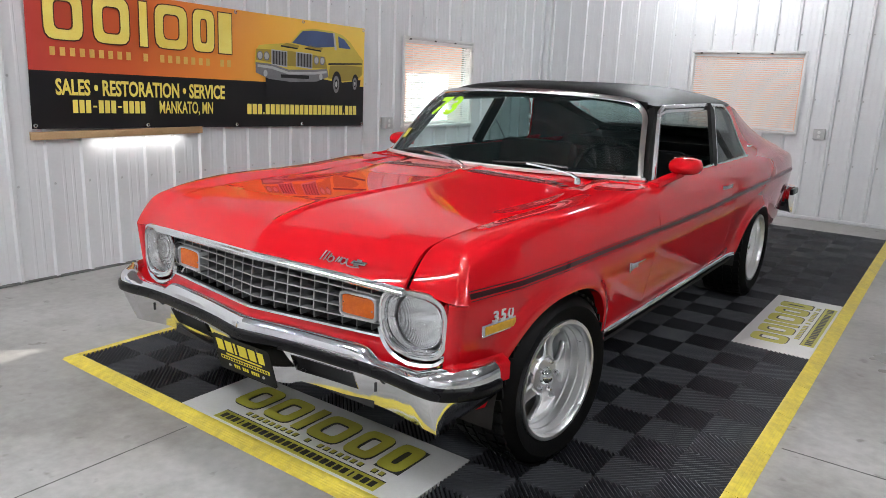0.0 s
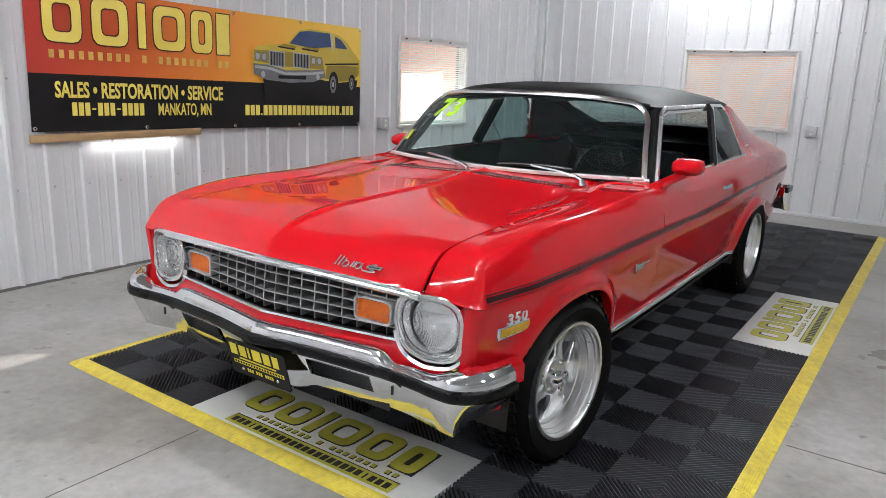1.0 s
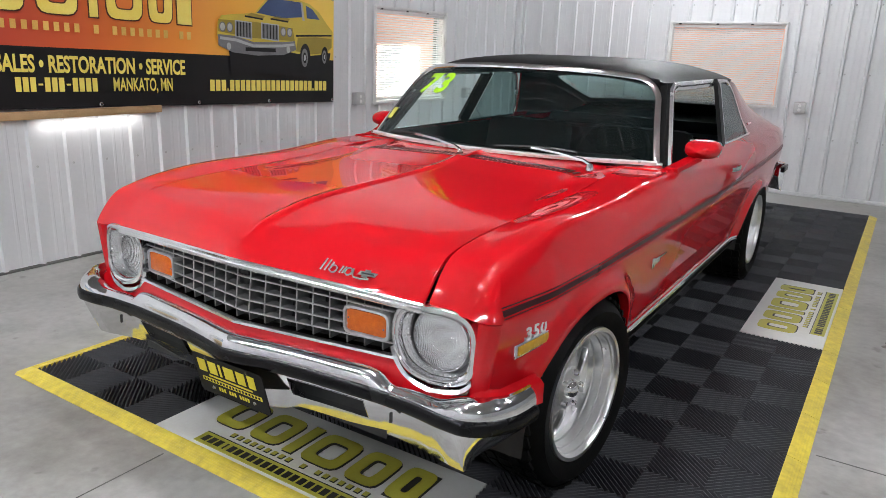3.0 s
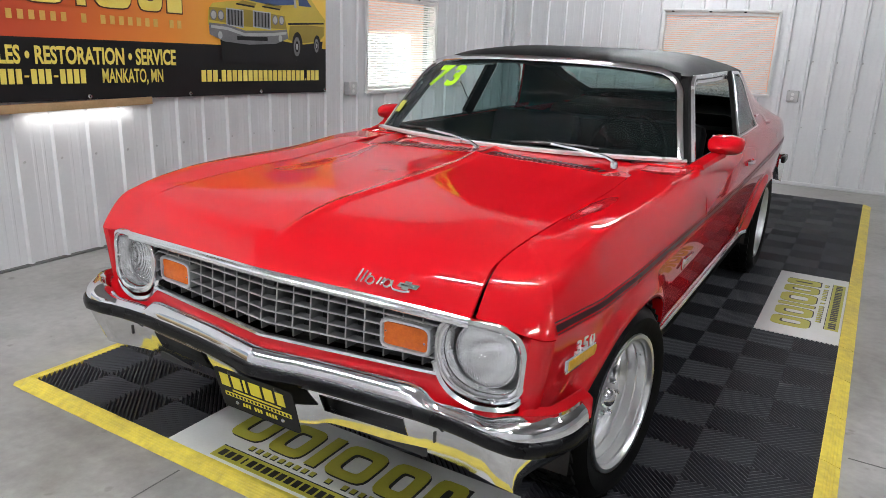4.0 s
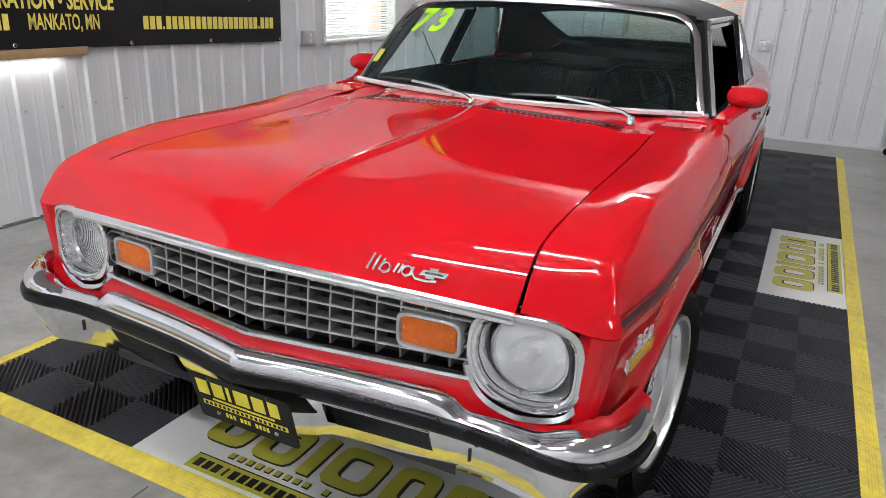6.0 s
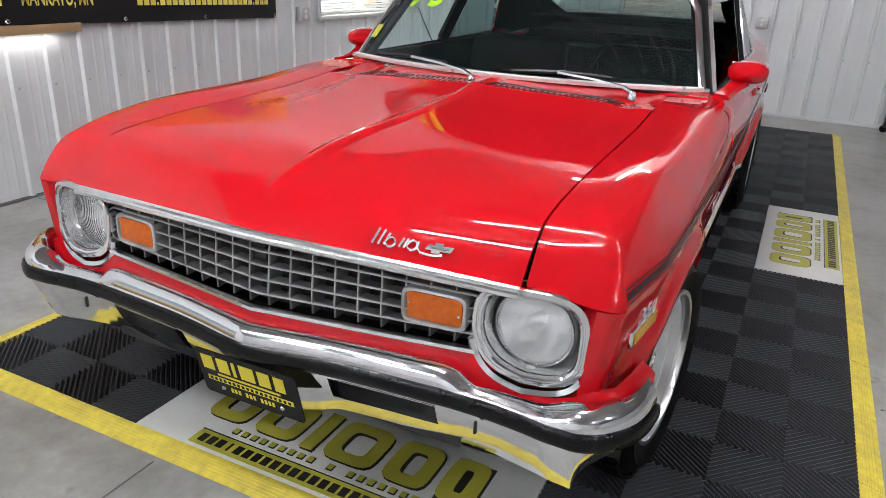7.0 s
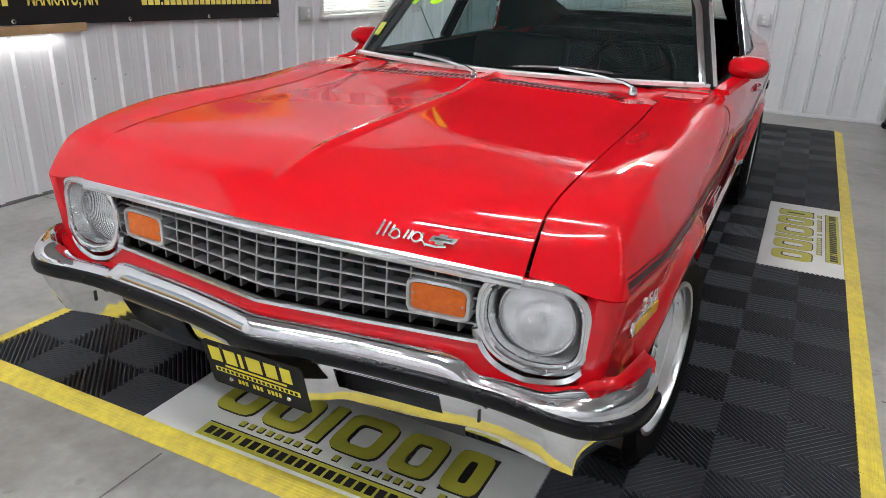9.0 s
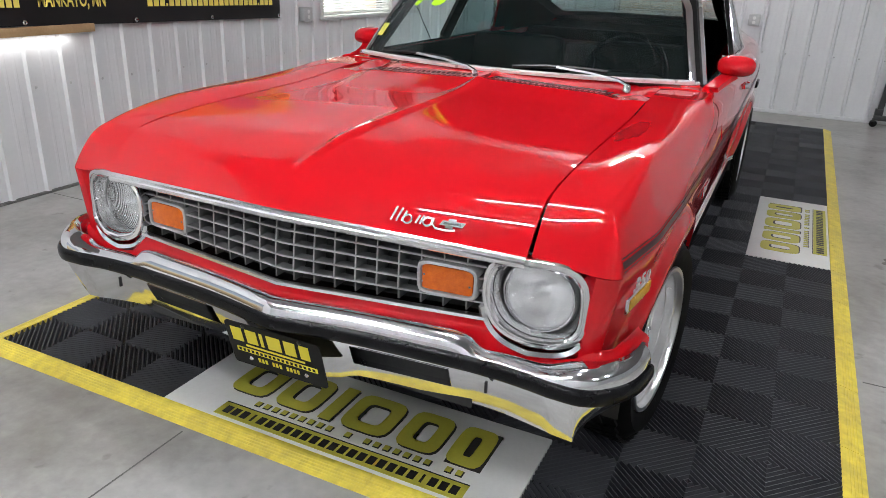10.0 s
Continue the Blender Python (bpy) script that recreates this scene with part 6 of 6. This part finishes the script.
for cx_ in (1.86, 2.47):
    disc(cx_, 0.428, 0.020, 0.026, B_WHITE, 0.0120)
for cx_, cy_, rx_, ry_ in ((2.665, 0.37, 0.062, 0.115), (2.905, 0.385, 0.044, 0.085)):
    disc(cx_, cy_, rx_, ry_, B_BLACK, 0.0114)
    disc(cx_ - 0.006, cy_, rx_ * 0.62, ry_ * 0.66, B_GREY, 0.0120)
    disc(cx_ - 0.006, cy_, rx_ * 0.34, ry_ * 0.38, B_BLACK, 0.0126)
    disc(cx_ - 0.006, cy_, rx_ * 0.20, ry_ * 0.22, B_WHITE, 0.0132)
for x in (0.02, 0.78, 1.53, 2.22, 2.96):
    for y in (0.02, BH - 0.02):
        part("grommet", Shape().lathe([(0.006, 0.010), (0.011, 0.012), (0.014, 0.008)], 14, Matrix.Translation((x, y, rip(x, y) - 0.004))), BRIGHT, ban)
WOOD = surf("raw_board", (0.50, 0.33, 0.17), (0.40, 0.25, 0.12), 0.6, scale=6, fine=80, bump=0.1)
tagged(part("board", Shape().box((XL + 0.030, 1.13, 0.934), (0.022, 1.25, 0.05), 0.003), WOOD), "narrow raw wooden board fixed below the banner", "board")
# unseen lamp added to make the glow on the wall below the board
lamp("board_glow", pose(XL + 0.050, 1.25, 0.892, 22, 0, 90), 0.70, 0.03, 0.62, (1, 0.98, 0.95))

# ---- outlets ----
GREYBOX = surf("outlet_steel", (0.55, 0.55, 0.55), (0.48, 0.48, 0.48), 0.4, 0.3)


def outlet(m, label, group="wall outlets"):
    t = thing("wall_outlet", label, "outlet", m, group)
    part("box", Shape().box((0, -0.030, 0), (0.115, 0.060, 0.115), 0.006), GREYBOX, t)
    part("cover", Shape().box((0, -0.062, 0), (0.110, 0.005, 0.110), 0.002), GREYBOX, t, "steel cover plate")
    for dz in (-0.022, 0.022):
        part("socket", Shape().lathe([(0, 0.004), (0.015, 0.004), (0.017, 0)], 16, Matrix.Translation((0, -0.064, dz)) @ Matrix.Rotation(radians(90), 4, "X")), FRAME, t, "white socket")
    return t


mWall = Matrix.Translation((XL, 0, 0)) @ Matrix.Rotation(radians(90), 4, "Z")
outlet(mWall @ Matrix.Translation((3.905, -0.002, 0.925)), "grey steel surface-mounted wall outlet")
out2 = outlet(mWall @ Matrix.Translation((5.87, -0.002, 0.925)), "grey steel wall outlet with a cord plugged in")
part("cord", Shape().tube([(0, -0.070, 0.0), (0.06, -0.065, -0.03), (0.20, -0.035, -0.135), (0.31, -0.03, -0.235), (0.42, -0.03, -0.345), (0.50, -0.03, -0.46), (0.52, -0.03, -0.62), (0.52, -0.035, -0.885)], 0.006, 6, up=(0, 1, 0)), TRIM_BLACK, out2, "black power cord")
outlet(Matrix.Translation((0.560, YB - 0.002, 0.938)), "grey steel surface-mounted wall outlet")

# ---- black stand beside the back wall ----
st = thing("equipment_stand", "black metal stand on caster wheels beside the back wall", "stand", pose(1.90, 6.93, 0))
part("post", Shape().sweep([(-0.02, 0.03, 0.07), (0.01, 0.06, 0.5), (0.05, 0.10, 1.1), (0.09, 0.14, 1.7)], [(0.026, -0.026), (0.026, 0.026), (-0.026, 0.026), (-0.026, -0.026)], up=(0, 1, 0)), TRIM_BLACK, st)
part("base_bar", Shape().box((0.12, 0.0, 0.095), (0.36, 0.06, 0.05), 0.008), TRIM_BLACK, st)
part("leg", Shape().box((0.13, -0.16, 0.095), (0.05, 0.34, 0.045), 0.008), TRIM_BLACK, st)
part("socket", Shape().box((-0.02, 0.03, 0.13), (0.075, 0.075, 0.10), 0.01), TRIM_BLACK, st)
for p in ((-0.05, 0.0), (0.28, 0.0), (0.13, -0.31)):
    part("caster", Shape().lathe([(0, 0.016), (0.030, 0.015), (0.036, 0.006), (0.036, -0.006), (0.030, -0.015), (0, -0.016)], 16, Matrix.Translation((p[0], p[1], 0.037)) @ Matrix.Rotation(radians(90), 4, "X")), RUBBER, st, "black caster wheel")
    part("caster_fork", Shape().box((p[0], p[1], 0.072), (0.03, 0.045, 0.04), 0.004), TRIM_BLACK, st)

# ---- fixing screws along the cladding ribs ----
scr = Shape()
for z in (0.62, 1.30, 1.98):
    for k in range(2, 58):
        y = YF + 0.122 + 0.229 * k + 0.055
        if y < YB - 0.1 and not (WL[0] - 0.1 < y < WL[1] + 0.1 and WL[2] - 0.1 < z < WL[3] + 0.1):
            scr.lathe([(0, 0.006), (0.006, 0.005), (0.009, 0.0)], 6, Matrix.Translation((XL, y, z)) @ Matrix.Rotation(radians(90), 4, "Y"))
    for k in range(2, 40):
        x = XL + 0.069 + 0.229 * k + 0.055
        if not (WB[0] - 0.1 < x < WB[1] + 0.1 and WB[2] - 0.1 < z < WB[3] + 0.1):
            scr.lathe([(0, 0.006), (0.006, 0.005), (0.009, 0.0)], 6, Matrix.Translation((x, YB, z)) @ Matrix.Rotation(radians(90), 4, "X"))
tagged(part("wall_screws", scr, GREYBOX), "small grey cladding screws", "screws", kind="stuff")
